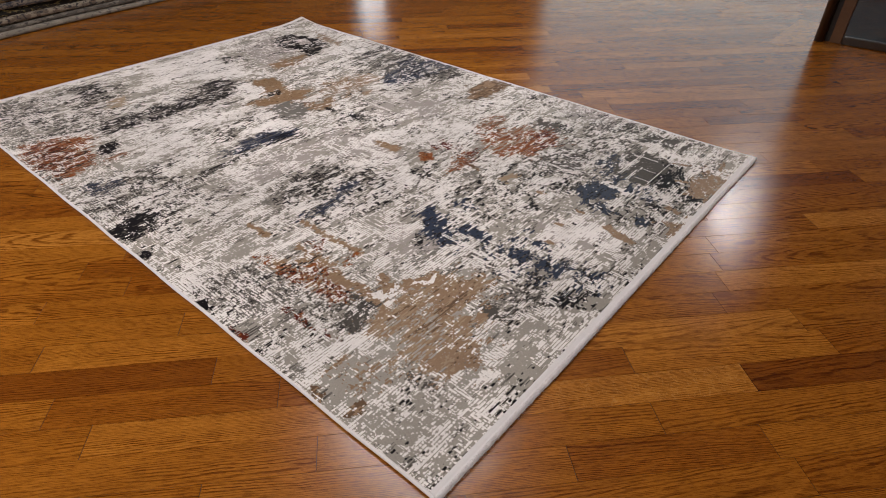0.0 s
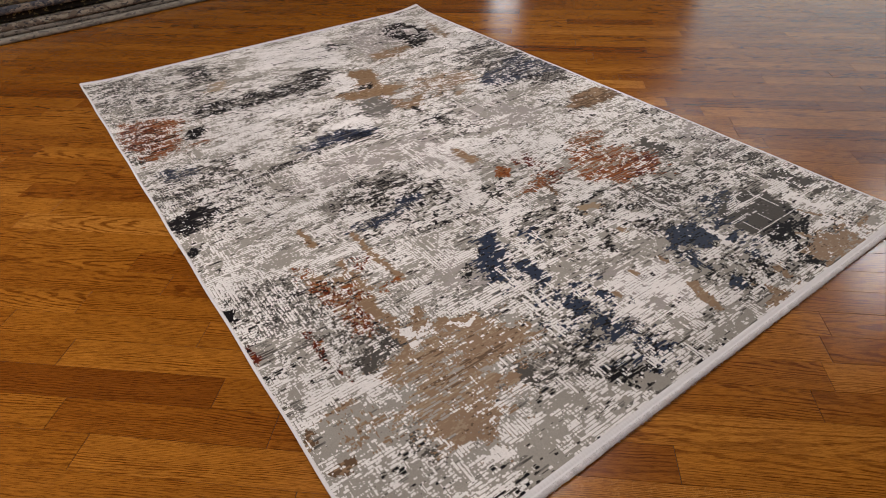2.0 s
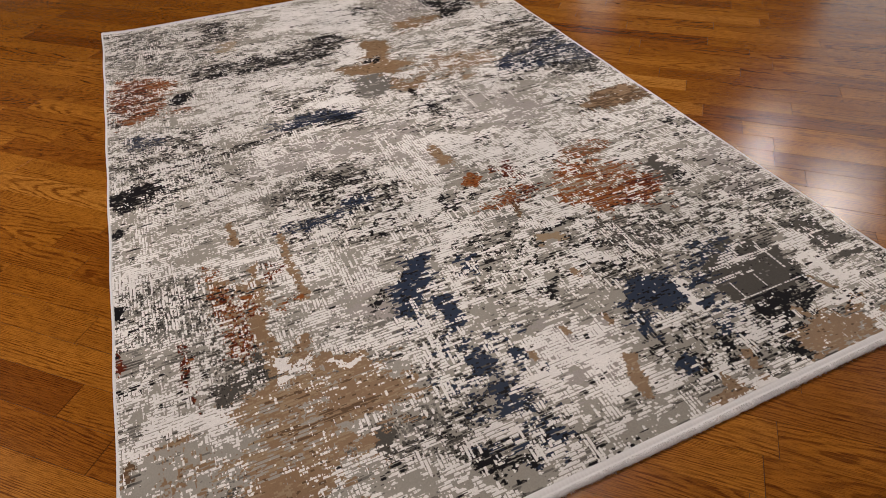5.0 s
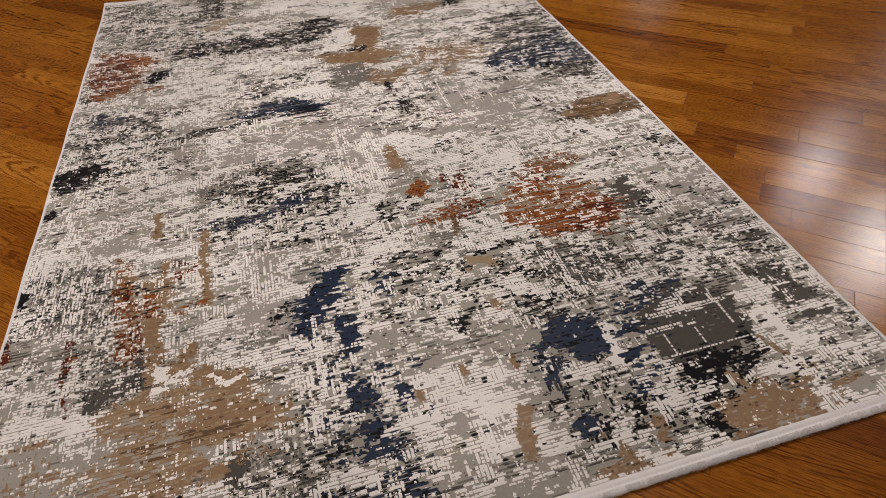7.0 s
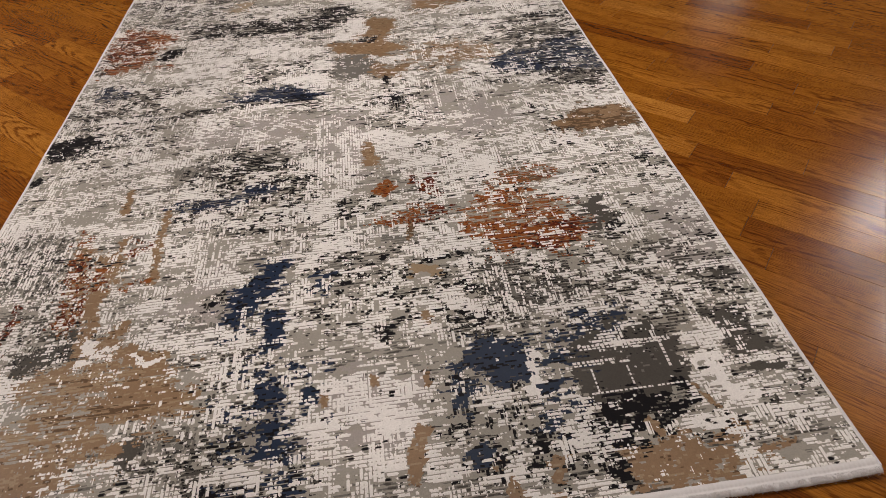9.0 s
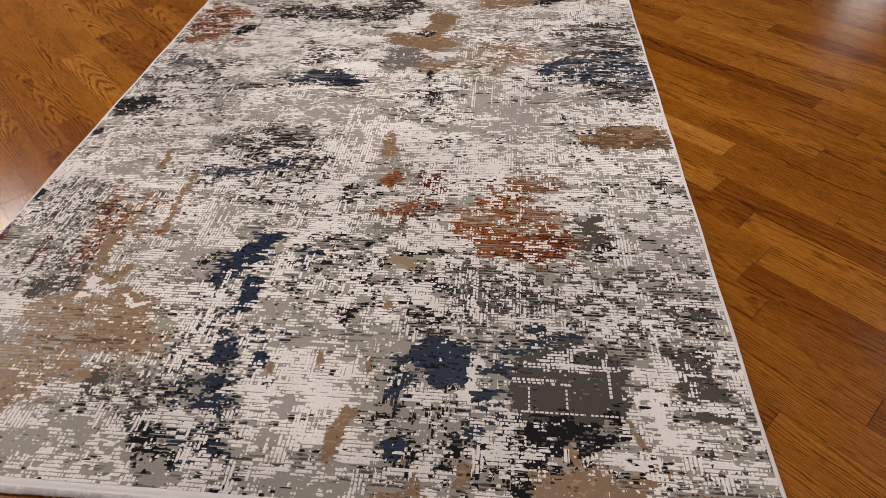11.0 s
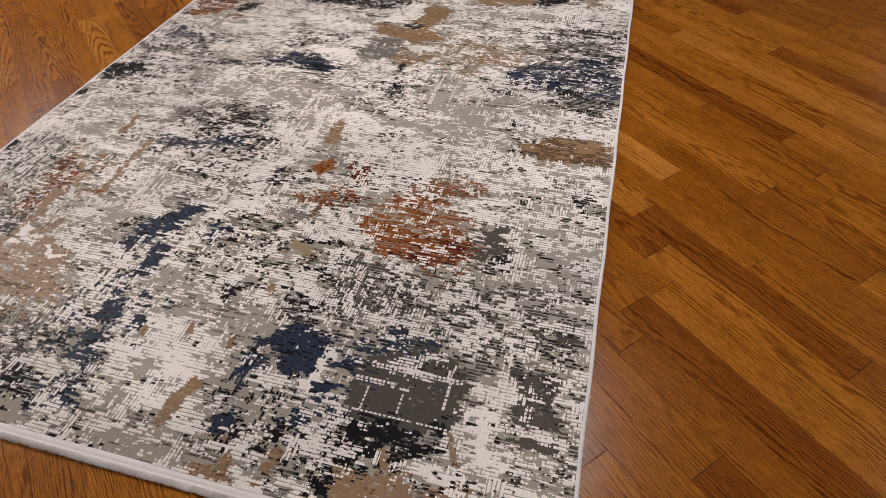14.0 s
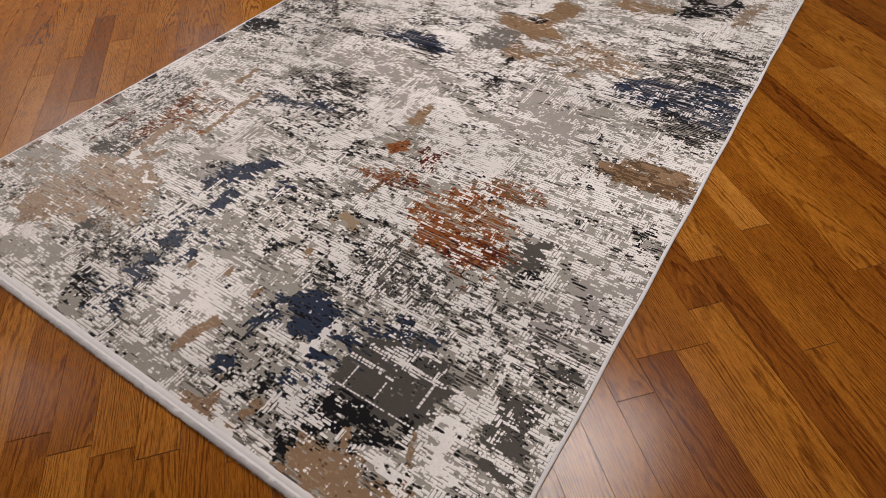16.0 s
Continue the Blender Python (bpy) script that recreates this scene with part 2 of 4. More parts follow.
board = board_mesh()
board.materials.append(OAK)
rest_v, rest_f = [], []
unit_v = [v.co.copy() for v in board.vertices]
unit_f = [tuple(p.vertices) for p in board.polygons]
corners = [Vector((x, y)) for x in (X0, X1) for y in (Y0, Y1)]
k0, k1 = int(min(c.dot(ACROSS) for c in corners) / PW) - 2, int(max(c.dot(ACROSS) for c in corners) / PW) + 2
s0, s1 = min(c.dot(ALONG) for c in corners), max(c.dot(ALONG) for c in corners)
count = 0
for k in range(k0, k1):
    known = JOINTS.get(k, ())
    cuts = list(known) or [dice.uniform(-0.5, 0.5)]
    while cuts[0] > s0:
        cuts.insert(0, cuts[0] - dice.uniform(0.45, 1.0))
    i = 0
    while cuts[-1] < s1:
        cuts.append(cuts[-1] + dice.uniform(0.45, 1.0))
    full = [cuts[0]]
    for c in cuts[1:]:
        while c - full[-1] > 1.25:
            full.append(full[-1] + dice.uniform(0.45, min(0.9, c - full[-1] - 0.4)))
        full.append(c)
    q = P_OFF + k * PW
    for a, b in zip(full, full[1:]):
        mid = ALONG * ((a + b) / 2) + ACROSS * (q + PW / 2)
        if not (X0 - 0.3 < mid.x < X1 + 0.3 and Y0 - 0.3 < mid.y < Y1 + 0.3):
            continue
        base = ALONG * a + ACROSS * (q + PW)
        m = Matrix(((ALONG.x, -ACROSS.x, 0, base.x), (ALONG.y, -ACROSS.y, 0, base.y), (0, 0, 1, dice.uniform(-0.0006, -0.0003)), (0, 0, 0, 1))) @ Matrix.Diagonal((b - a - 0.0012, PW - 0.0008, 1, 1))
        m[2][1] = dice.uniform(-0.0003, 0.0003)  # no two boards lie quite level
        near = -1.9 < mid.x < 2.6 and -0.75 < mid.y < 3.0
        hidden = -0.7 < mid.x < 0.7 and 0.35 < mid.y < 2.6
        if near and not hidden and count < 300:
            ob = new("board", board)
            ob.parent = floor
            ob.matrix_world = m
            tones = [v for r, at, v in STRIKING if r == k and a < at < b] or [dice.triangular(0.05, 0.95, 0.5)]
            ob.color = (tones[0], tones[0], tones[0], 1)
            count += 1
        else:
            at = len(rest_v)
            rest_v += [m @ v for v in unit_v]
            rest_f += [tuple(at + j for j in f) for f in unit_f]
me = bpy.data.meshes.new("boards")
me.from_pydata(rest_v, [], rest_f)
me.materials.append(OAK_REST)
ob = new("boards", me)
ob.parent = floor
tagged(ob, kind="stuff")

# the threshold strip beside the glazed door
for a, b, y0, y1 in ((2.66, 3.36, 0.37, 0.46), (2.72, 3.36, 0.275, 0.368)):
    ob = new("threshold_board", board)
    ob.parent = floor
    ob.matrix_world = Matrix.Translation((a, y0, 0.0008)) @ Matrix.Diagonal((b - a, y1 - y0, 0.6, 1))
    ob.color = (0.85, 0.85, 0.85, 1)

# ---- the rug ----
RW, RL0, RL1 = 1.0, 0.028, 2.922  # half width, and the woven field's near and far end
CELL = 0.0022
KNOT = 4 * CELL  # one row of knots: pile and a narrow furrow
NU, NV = round(2 * RW / CELL), round((RL1 - RL0) / CELL)
rng = np.random.default_rng(5)
U, V = np.meshgrid((np.arange(NU) + 0.5) * CELL - RW, (np.arange(NV) + 0.5) * CELL + RL0)


def even(field):
    """The same field with its values spread evenly over 0..1."""
    flat = np.empty(field.size)
    flat[np.argsort(field.ravel())] = np.linspace(0, 1, field.size)
    return flat.reshape(field.shape)


def value_noise(sx, sy, octaves=3, fall=0.55):
    """Smooth noise over the field, with features of sx by sy metres."""
    total, weight = np.zeros((NV, NU)), 1.0
    for _ in range(octaves):
        gx, gy = U / sx + 50, V / sy + 50
        ix, iy = gx.astype(int), gy.astype(int)
        fx, fy = gx - ix, gy - iy
        fx, fy = fx * fx * (3 - 2 * fx), fy * fy * (3 - 2 * fy)
        table = rng.random((int(iy.max()) + 2, int(ix.max()) + 2))
        total += weight * ((table[iy, ix] * (1 - fx) + table[iy, ix + 1] * fx) * (1 - fy) + (table[iy + 1, ix] * (1 - fx) + table[iy + 1, ix + 1] * fx) * fy)
        weight *= fall
        sx, sy = max(sx / 2, CELL), max(sy / 2, CELL)
    return even(total)


def threads(length, pitch, upright=False):
    """Values that change smoothly along each row of knots and jump from row to row."""
    along, side = (V, U) if upright else (U, V)
    line = ((side - side.min()) / pitch).astype(int)
    at = along / length + 50 + rng.random(line.max() + 1)[line] * 9
    i = at.astype(int)
    f = np.clip((at - i - 0.25) * 2, 0, 1)
    table = rng.random((line.max() + 1, int(i.max()) + 2))
    return table[line, i] * (1 - f) + table[line, i + 1] * f


ROW, COLUMN = ((V - RL0) / CELL).astype(int) % 4, ((U + RW) / CELL).astype(int) % 4
SHAPE = np.array([0.02, 0.0, 0.05, 0.26])  # the furrow is filled last
BLOT, BLOT_B = value_noise(0.06, 0.032, 4, 0.62), value_noise(0.028, 0.018, 3, 0.6)
DASH, BIT, STREAK, HALF = threads(0.020, KNOT), threads(0.008, KNOT), threads(0.12, KNOT), threads(0.012, 2 * CELL)
POST, STUB = threads(0.022, KNOT, True), threads(0.008, KNOT, True)
FRAY_X = 0.55 * threads(0.06, KNOT) + 0.15 * threads(0.03, 2 * CELL) + 0.30 * threads(0.10, 5 * KNOT) - 0.5
FRAY_Y = 0.35 * threads(0.05, KNOT, True) + 0.35 * threads(0.06, 4 * KNOT, True) + 0.30 * value_noise(0.06, 0.05, 3) - 0.5
GRAIN = {"h": 0.34 * DASH + 0.14 * BIT + 0.12 * HALF + 0.34 * value_noise(0.06, 0.02, 3) + SHAPE[ROW], "v": 0.40 * POST + 0.18 * STUB + 0.36 * value_noise(0.02, 0.06, 3) + SHAPE[COLUMN], "b": 0.76 * BLOT + 0.16 * DASH + 0.08 * HALF,
         "f": 0.26 * BIT + 0.14 * HALF + 0.20 * DASH + 0.40 * BLOT_B + 0.4 * SHAPE[ROW], "l": 0.50 * STREAK + 0.14 * DASH + 0.30 * value_noise(0.30, 0.02, 3) + SHAPE[ROW],
         "x": np.minimum(0.6 * DASH + 0.4 * BIT + SHAPE[ROW], 0.6 * POST + 0.4 * STUB + SHAPE[COLUMN]) + 0.36 * BLOT_B}
GRAIN = {key: even(field) for key, field in GRAIN.items()}
GRAIN["s"] = np.zeros((NV, NU)) + 0.5
PALETTE = ["white", "grey", "lilac", "mid", "dark", "black", "tan", "ochre", "rust", "red", "navy", "brown"]
YARN = np.array([(0.84, 0.81, 0.795), (0.34, 0.317, 0.282), (0.365, 0.332, 0.315), (0.17, 0.158, 0.145), (0.083, 0.075, 0.067), (0.011, 0.010, 0.012),
                 (0.25, 0.155, 0.088), (0.31, 0.22, 0.135), (0.25, 0.078, 0.020), (0.10, 0.018, 0.009), (0.013, 0.024, 0.055), (0.12, 0.072, 0.040)])
GLOSS = np.array([0.03, 0.05, 0.05, 0.04, 0.05, 0.03, 0.22, 0.25, 0.05, 0.04, 0.15, 0.08])  # the shine of each yarn
tone = np.full((NV, NU), PALETTE.index("grey"))
# the grey ground: darker streaks along the rows
STREAKS = even(0.34 * threads(0.05, KNOT) + 0.22 * threads(0.016, 2 * CELL) + SHAPE[ROW] + 0.34 * value_noise(0.25, 0.05, 4, 0.65))
tone[STREAKS < 0.10] = PALETTE.index("mid")
tone[STREAKS < 0.02] = PALETTE.index("dark")
white_share = np.full((NV, NU), 0.46)


def inside(corners, soft, ragged):
    """The cells round a patch, and how far each lies inside it, 0..1, along its frayed outline."""
    xs, ys = [c[0] for c in corners], [c[1] for c in corners]
    pad = soft + ragged
    i0, i1 = (max(0, min(n, int((e - o) / CELL))) for e, o, n in ((min(ys) - pad, RL0, NV), (max(ys) + pad, RL0, NV)))
    j0, j1 = (max(0, min(NU, int((e + RW) / CELL))) for e in (min(xs) - pad, max(xs) + pad))
    cells = (slice(i0, i1 + 1), slice(j0, j1 + 1))
    u, v = U[cells] + ragged * 2.0 * FRAY_X[cells], V[cells] + ragged * 1.4 * FRAY_Y[cells]
    within, reach = np.zeros(u.shape, bool), np.full(u.shape, 9.0)
    for (ax, ay), (bx, by) in zip(corners, corners[1:] + corners[:1]):
        if ay != by:
            within ^= ((ay > v) != (by > v)) & (u < (bx - ax) * (v - ay) / (by - ay) + ax)
        dx, dy = bx - ax, by - ay
        k = np.clip(((u - ax) * dx + (v - ay) * dy) / max(dx * dx + dy * dy, 1e-9), 0, 1)
        reach = np.minimum(reach, np.hypot(u - ax - k * dx, v - ay - k * dy))
    m = np.clip(np.where(within, reach, -reach) / soft * 0.5 + 0.5, 0, 1)
    return cells, m * m * (3 - 2 * m)


def whiten(share, soft, *corners):
    """How much of a patch the white yarn takes."""
    cells, m = inside(corners, soft, 0.04)
    white_share[cells] = white_share[cells] * (1 - m) + share * m


standing = np.zeros((NV, NU))


def stand(soft, *corners):
    """A patch whose white knots run up and down."""
    cells, m = inside(corners, soft, 0.03)
    standing[cells] = np.maximum(standing[cells], m)


def lay(yarn, grain, cover, white, soft, ragged, *corners):
    """Weave a yarn into a patch: cover is the share it takes, grain the shape of its specks, white the share of white knots over it."""
    cells, m = inside(corners, soft, ragged)
    tone[cells][GRAIN[grain][cells] < cover * m] = PALETTE.index(yarn)
    if cover > 0.6 and ragged > 0.02 and yarn not in ("grey", "lilac", "white"):
        # single knots and short rows strewn round the patch
        around, near = inside(corners, soft + 0.05, ragged + 0.02)
        stray = (GRAIN["h"][around] < 0.42 * near * (near < 0.75)) & (tone[around] < PALETTE.index("black"))
        tone[around][stray] = PALETTE.index(yarn)
    if white >= 0:
        white_share[cells] = white_share[cells] * (1 - m) + white * m


# how white each stretch is
whiten(.80, .03, (-0.054, 1.92), (-0.322, 1.96), (-0.373, 1.84), (-0.201, 1.71), (-0.078, 1.64), (-0.037, 1.76))
whiten(.68, .06, (-0.666, 2.08), (-0.601, 2.19), (-0.073, 2.03), (-0.086, 1.93), (-0.383, 1.84), (-0.68, 1.9))
whiten(.36, .05, (-0.588, 1.5), (0.021, 1.51), (0.08, 1.39), (0.036, 1.1), (-0.103, 1.24), (-0.315, 1.33), (-0.585, 1.37))
whiten(.76, .05, (0.091, 1.35), (0.476, 1.22), (0.458, 1.02), (0.229, 1.06), (0.107, 1.17))
whiten(.74, .04, (-0.108, 1.21), (0.038, 1.19), (-0.01, 0.891), (-0.143, 0.885))
whiten(.30, .06, (0.291, 1.65), (0.598, 1.54), (0.632, 1.4), (0.476, 1.22), (0.248, 1.33))
whiten(.66, .04, (0.558, 1.22), (0.977, 1.2), (0.984, 1.02), (0.599, 1.03))
whiten(.42, .06, (0.86, 0.854), (1.01, 0.835), (1, 0.585), (0.809, 0.622))
whiten(.42, .05, (-0.855, 1.31), (-0.6, 1.25), (-0.562, 0.972), (-0.904, 1.08), (-0.878, 1.23))
whiten(.08, .02, (-0.807, 1.09), (-0.708, 1.11), (-0.682, 1.01), (-0.854, 1.04))
whiten(.50, .03, (-0.981, 1.01), (-0.787, 0.975), (-0.74, 0.715), (-0.965, 0.787))
whiten(.10, .02, (-0.988, 0.776), (-0.799, 0.723), (-0.787, 0.643), (-0.849, 0.646), (-0.975, 0.665))
whiten(.48, .03, (-0.993, 0.682), (-0.789, 0.643), (-0.77, 0.534), (-0.956, 0.511))
whiten(.78, .03, (-0.959, 0.527), (-0.712, 0.49), (-0.776, 0.442), (-0.942, 0.446))
whiten(.12, .03, (-0.945, 0.46), (-0.843, 0.447), (-0.816, 0.313), (-0.92, 0.344))
whiten(.52, .04, (-0.531, 0.596), (-0.258, 0.619), (-0.247, 0.457), (-0.417, 0.51))
whiten(.28, .04, (-0.447, 0.718), (-0.311, 0.799), (-0.313, 0.563), (-0.478, 0.615))
whiten(.50, .05, (-0.159, 0.89), (0.237, 0.81), (0.221, 0.718), (-0.118, 0.759))
whiten(.76, .03, (-0.038, 0.407), (0.155, 0.347), (0.1, 0.172), (0.012, 0.147), (-0.099, 0.22))
whiten(.05, .015, (-0.028, 0.278), (0.028, 0.264), (0.019, 0.199), (-0.05, 0.223))
whiten(.12, .02, (0.096, 0.43), (0.163, 0.426), (0.154, 0.344), (0.083, 0.35))
whiten(.16, .03, (0.101, 0.126), (0.217, 0.109), (0.226, 0.051), (0.046, 0.076))
whiten(.20, .03, (-0.019, 0.452), (0.086, 0.428), (0.08, 0.37), (-0.023, 0.387))
whiten(.68, .02, (0.828, 0.311), (0.9, 0.232), (0.819, 0.076), (0.727, 0.105), (0.742, 0.229))
whiten(.36, .03, (0.944, 0.236), (0.966, 0.109), (0.897, 0.037), (0.814, 0.063))
whiten(.30, .04, (-0.384, 0.436), (-0.235, 0.405), (-0.253, 0.294), (-0.371, 0.304))
whiten(.84, .04, (-0.218, 2.9), (0.266, 2.86), (0.186, 2.38), (-0.033, 2.49), (-0.243, 2.59))
whiten(.85, .015, (0.014, 2.29), (0.146, 2.24), (0.086, 2.02), (-0.033, 2.08))
whiten(.30, .04, (0.412, 2.79), (0.643, 2.81), (0.59, 2.46), (0.283, 2.34))
whiten(.66, .04, (0.913, 2.89), (0.973, 2.79), (0.993, 2.16), (0.734, 2.08), (0.751, 2.46))
whiten(.48, .04, (-0.979, 2.93), (-0.721, 2.78), (-0.772, 2.3), (-0.995, 2.36))
whiten(.10, .02, (-0.981, 0.426), (-0.824, 0.39), (-0.814, 0.321), (-0.968, 0.3))
whiten(.06, .02, (-0.4, 2.55), (-0.146, 2.52), (-0.028, 2.46), (-0.276, 2.48), (-0.413, 2.48))
whiten(.62, .02, (-0.883, 0.283), (-0.711, 0.205), (-0.711, 0.146), (-0.936, 0.266))
whiten(.30, .04, (0.341, 1.63), (0.666, 1.5), (0.56, 1.21), (0.203, 1.31))

# grounds
lay("lilac", "b", .8, -1, .06, .04, (-0.588, 1.5), (0.021, 1.51), (0.098, 1.38), (0.036, 1.1), (-0.103, 1.24), (-0.315, 1.33), (-0.585, 1.37))
lay("lilac", "b", .7, -1, .06, .04, (0.291, 1.65), (0.598, 1.54), (0.632, 1.4), (0.476, 1.22), (0.248, 1.33))
lay("lilac", "b", .8, -1, .05, .04, (-0.447, 0.718), (-0.311, 0.799), (-0.313, 0.563), (-0.478, 0.615))
lay("lilac", "b", .8, -1, .05, .04, (0.86, 0.854), (1.01, 0.835), (0.999, 0.465), (0.783, 0.582))
lay("lilac", "b", .8, -1, .05, .04, (-0.038, 0.407), (0.155, 0.347), (0.1, 0.172), (0.012, 0.147), (-0.099, 0.22))
lay("lilac", "b", .8, -1, .03, .03, (0.412, 2.79), (0.643, 2.81), (0.59, 2.46), (0.283, 2.34))
lay("mid", "b", .9, .14, .015, .03, (-0.061, 1.91), (0.101, 1.93), (0.131, 1.75), (-0.029, 1.71))
lay("mid", "x", .75, .5, .04, .03, (-0.981, 1.01), (-0.787, 0.975), (-0.74, 0.715), (-0.965, 0.787))
lay("black", "x", 0.30, .5, .03, .03, (-0.961, 0.987), (-0.778, 0.961), (-0.738, 0.697), (-0.906, 0.825))
lay("dark", "x", 0.17, -1, .03, .03, (-0.961, 0.987), (-0.778, 0.961), (-0.738, 0.697), (-0.906, 0.825))
lay("mid", "x", .6, -1, .04, .03, (-0.549, 1.26), (-0.407, 1.31), (-0.397, 1.16), (-0.548, 1.11))
lay("mid", "x", .55, .5, .04, .03, (-0.518, 0.61), (-0.261, 0.601), (-0.247, 0.457), (-0.417, 0.51))
lay("mid", "h", .35, -1, .05, .05, (-0.151, 0.938), (0.252, 0.857), (0.445, 0.692), (0.371, 0.601), (-0.129, 0.697))
lay("mid", "x", .55, .5, .04, .04, (-0.979, 2.93), (-0.721, 2.78), (-0.741, 2.49), (-0.999, 2.57))
lay("mid", "b", .85, .15, .02, .03, (0.001, 1.9), (0.079, 1.89), (0.051, 1.71), (-0.044, 1.74))
lay("mid", "l", .35, -1, .04, .04, (0.733, 2.37), (0.976, 1.93), (0.797, 1.87), (0.599, 2.08))
lay("mid", "x", .6, .42, .04, .03, (-0.371, 0.304), (-0.274, 0.274), (-0.313, 0.16), (-0.456, 0.203))
lay("mid", "b", .7, .45, .03, .04, (0.348, 0.59), (0.487, 0.652), (0.562, 0.503), (0.423, 0.462))
lay("black", "x", 0.33, .42, .04, .04, (0.357, 0.571), (0.487, 0.652), (0.757, 0.638), (0.789, 0.571), (0.582, 0.481), (0.423, 0.462))
lay("dark", "x", 0.19, -1, .04, .04, (0.357, 0.571), (0.487, 0.652), (0.757, 0.638), (0.789, 0.571), (0.582, 0.481), (0.423, 0.462))
lay("dark", "b", .98, .03, .015, .03, (0.465, 0.376), (0.65, 0.457), (0.735, 0.391), (0.749, 0.303), (0.705, 0.23), (0.574, 0.221), (0.496, 0.241), (0.458, 0.291))
lay("dark", "b", .95, .08, .015, .035, (0.841, 0.423), (0.936, 0.436), (0.95, 0.305), (0.863, 0.284), (0.846, 0.347))
lay("dark", "b", .97, .03, .01, .02, (0.841, 0.272), (0.957, 0.273), (0.945, 0.255), (0.835, 0.249))
lay("dark", "b", .9, .16, .015, .035, (0.652, 0.906), (0.736, 0.873), (0.758, 0.753), (0.711, 0.696), (0.643, 0.764))
lay("dark", "b", .75, .2, .02, .03, (0.857, 0.585), (0.954, 0.592), (0.956, 0.52), (0.837, 0.522))
lay("black", "h", 0.27, .3, .03, .04, (0.921, 0.416), (0.982, 0.434), (0.988, 0.266), (0.938, 0.277))
lay("dark", "h", 0.16, -1, .03, .04, (0.921, 0.416), (0.982, 0.434), (0.988, 0.266), (0.938, 0.277))
lay("dark", "b", .75, .22, .015, .025, (-0.783, 0.641), (-0.738, 0.634), (-0.702, 0.487), (-0.758, 0.508))
lay("dark", "b", .92, .12, .01, .015, (-0.699, 0.632), (-0.661, 0.62), (-0.652, 0.517), (-0.684, 0.527))
lay("dark", "b", .7, .25, .02, .03, (-0.499, 0.327), (-0.405, 0.312), (-0.433, 0.234), (-0.477, 0.233))
lay("dark", "b", .75, .2, .02, .03, (-0.772, 0.623), (-0.688, 0.625), (-0.661, 0.524), (-0.75, 0.489), (-0.783, 0.527))
lay("dark", "b", .7, .3, .02, .03, (-0.803, 0.299), (-0.755, 0.289), (-0.777, 0.198), (-0.814, 0.231))
lay("black", "x", 0.27, .45, .04, .04, (0.324, 0.684), (0.432, 0.626), (0.409, 0.444), (0.275, 0.449))
lay("dark", "x", 0.16, -1, .04, .04, (0.324, 0.684), (0.432, 0.626), (0.409, 0.444), (0.275, 0.449))
lay("black", "x", 0.27, .5, .04, .04, (-0.302, 0.49), (-0.163, 0.447), (-0.234, 0.262), (-0.325, 0.29))
lay("dark", "x", 0.16, -1, .04, .04, (-0.302, 0.49), (-0.163, 0.447), (-0.234, 0.262), (-0.325, 0.29))
lay("black", "f", .22, -1, .06, .05, (-0.106, 0.824), (0.445, 0.692), (0.34, 0.428), (-0.154, 0.567))
lay("black", "h", 0.27, .42, .05, .05, (0.341, 0.726), (1, 0.56), (0.891, 0.329), (0.496, 0.379), (0.261, 0.453))
lay("dark", "h", 0.16, -1, .05, .05, (0.341, 0.726), (1, 0.56), (0.891, 0.329), (0.496, 0.379), (0.261, 0.453))
lay("black", "h", 0.19, -1, .05, .05, (-0.302, 0.49), (-0.163, 0.447), (-0.272, 0.173), (-0.445, 0.2), (-0.368, 0.33))
lay("dark", "h", 0.11, -1, .05, .05, (-0.302, 0.49), (-0.163, 0.447), (-0.272, 0.173), (-0.445, 0.2), (-0.368, 0.33))
lay("black", "h", .30, -1, .04, .05, (-0.981, 2.58), (-0.029, 2.37), (-0.045, 2.06), (-0.907, 2.32))
lay("black", "h", .38, .5, .04, .05, (-0.938, 1.84), (-0.614, 1.78), (-0.658, 1.42), (-0.988, 1.53))
lay("black", "f", .25, -1, .05, .05, (-0.389, 1.3), (-0.098, 1.27), (-0.102, 0.847), (-0.547, 0.967))
lay("black", "h", .28, -1, .04, .05, (-0.979, 2.93), (-0.324, 2.73), (-0.447, 2.16), (-0.983, 2.36))
lay("black", "x", .32, -1, .05, .05, (0.198, 0.334), (0.515, 0.234), (0.489, 0.065), (0.18, 0.108))
lay("navy", "f", .28, -1, .05, .05, (-0.276, 0.482), (-0.05, 0.411), (-0.118, 0.15), (-0.315, 0.186))
lay("black", "x", 0.24, -1, .05, .05, (-0.794, 0.789), (-0.611, 0.657), (-0.652, 0.475), (-0.777, 0.544))
lay("dark", "x", 0.14, -1, .05, .05, (-0.794, 0.789), (-0.611, 0.657), (-0.652, 0.475), (-0.777, 0.544))
lay("black", "h", .25, -1, .05, .05, (0.557, 2.15), (1.02, 2.03), (1, 1.49), (0.49, 1.63))
lay("black", "h", .22, -1, .05, .04, (0.052, 1.56), (0.312, 1.64), (0.229, 1.34), (0.035, 1.37))
lay("black", "h", 0.18, .45, .05, .05, (0.612, 0.71), (0.97, 0.751), (0.989, 0.467), (0.71, 0.449))
lay("dark", "h", 0.10, -1, .05, .05, (0.612, 0.71), (0.97, 0.751), (0.989, 0.467), (0.71, 0.449))
lay("black", "f", 0.18, .4, .04, .04, (0.779, 0.188), (1.01, 0.248), (1, 0.146), (0.801, 0.084))
lay("dark", "f", 0.10, -1, .04, .04, (0.779, 0.188), (1.01, 0.248), (1, 0.146), (0.801, 0.084))
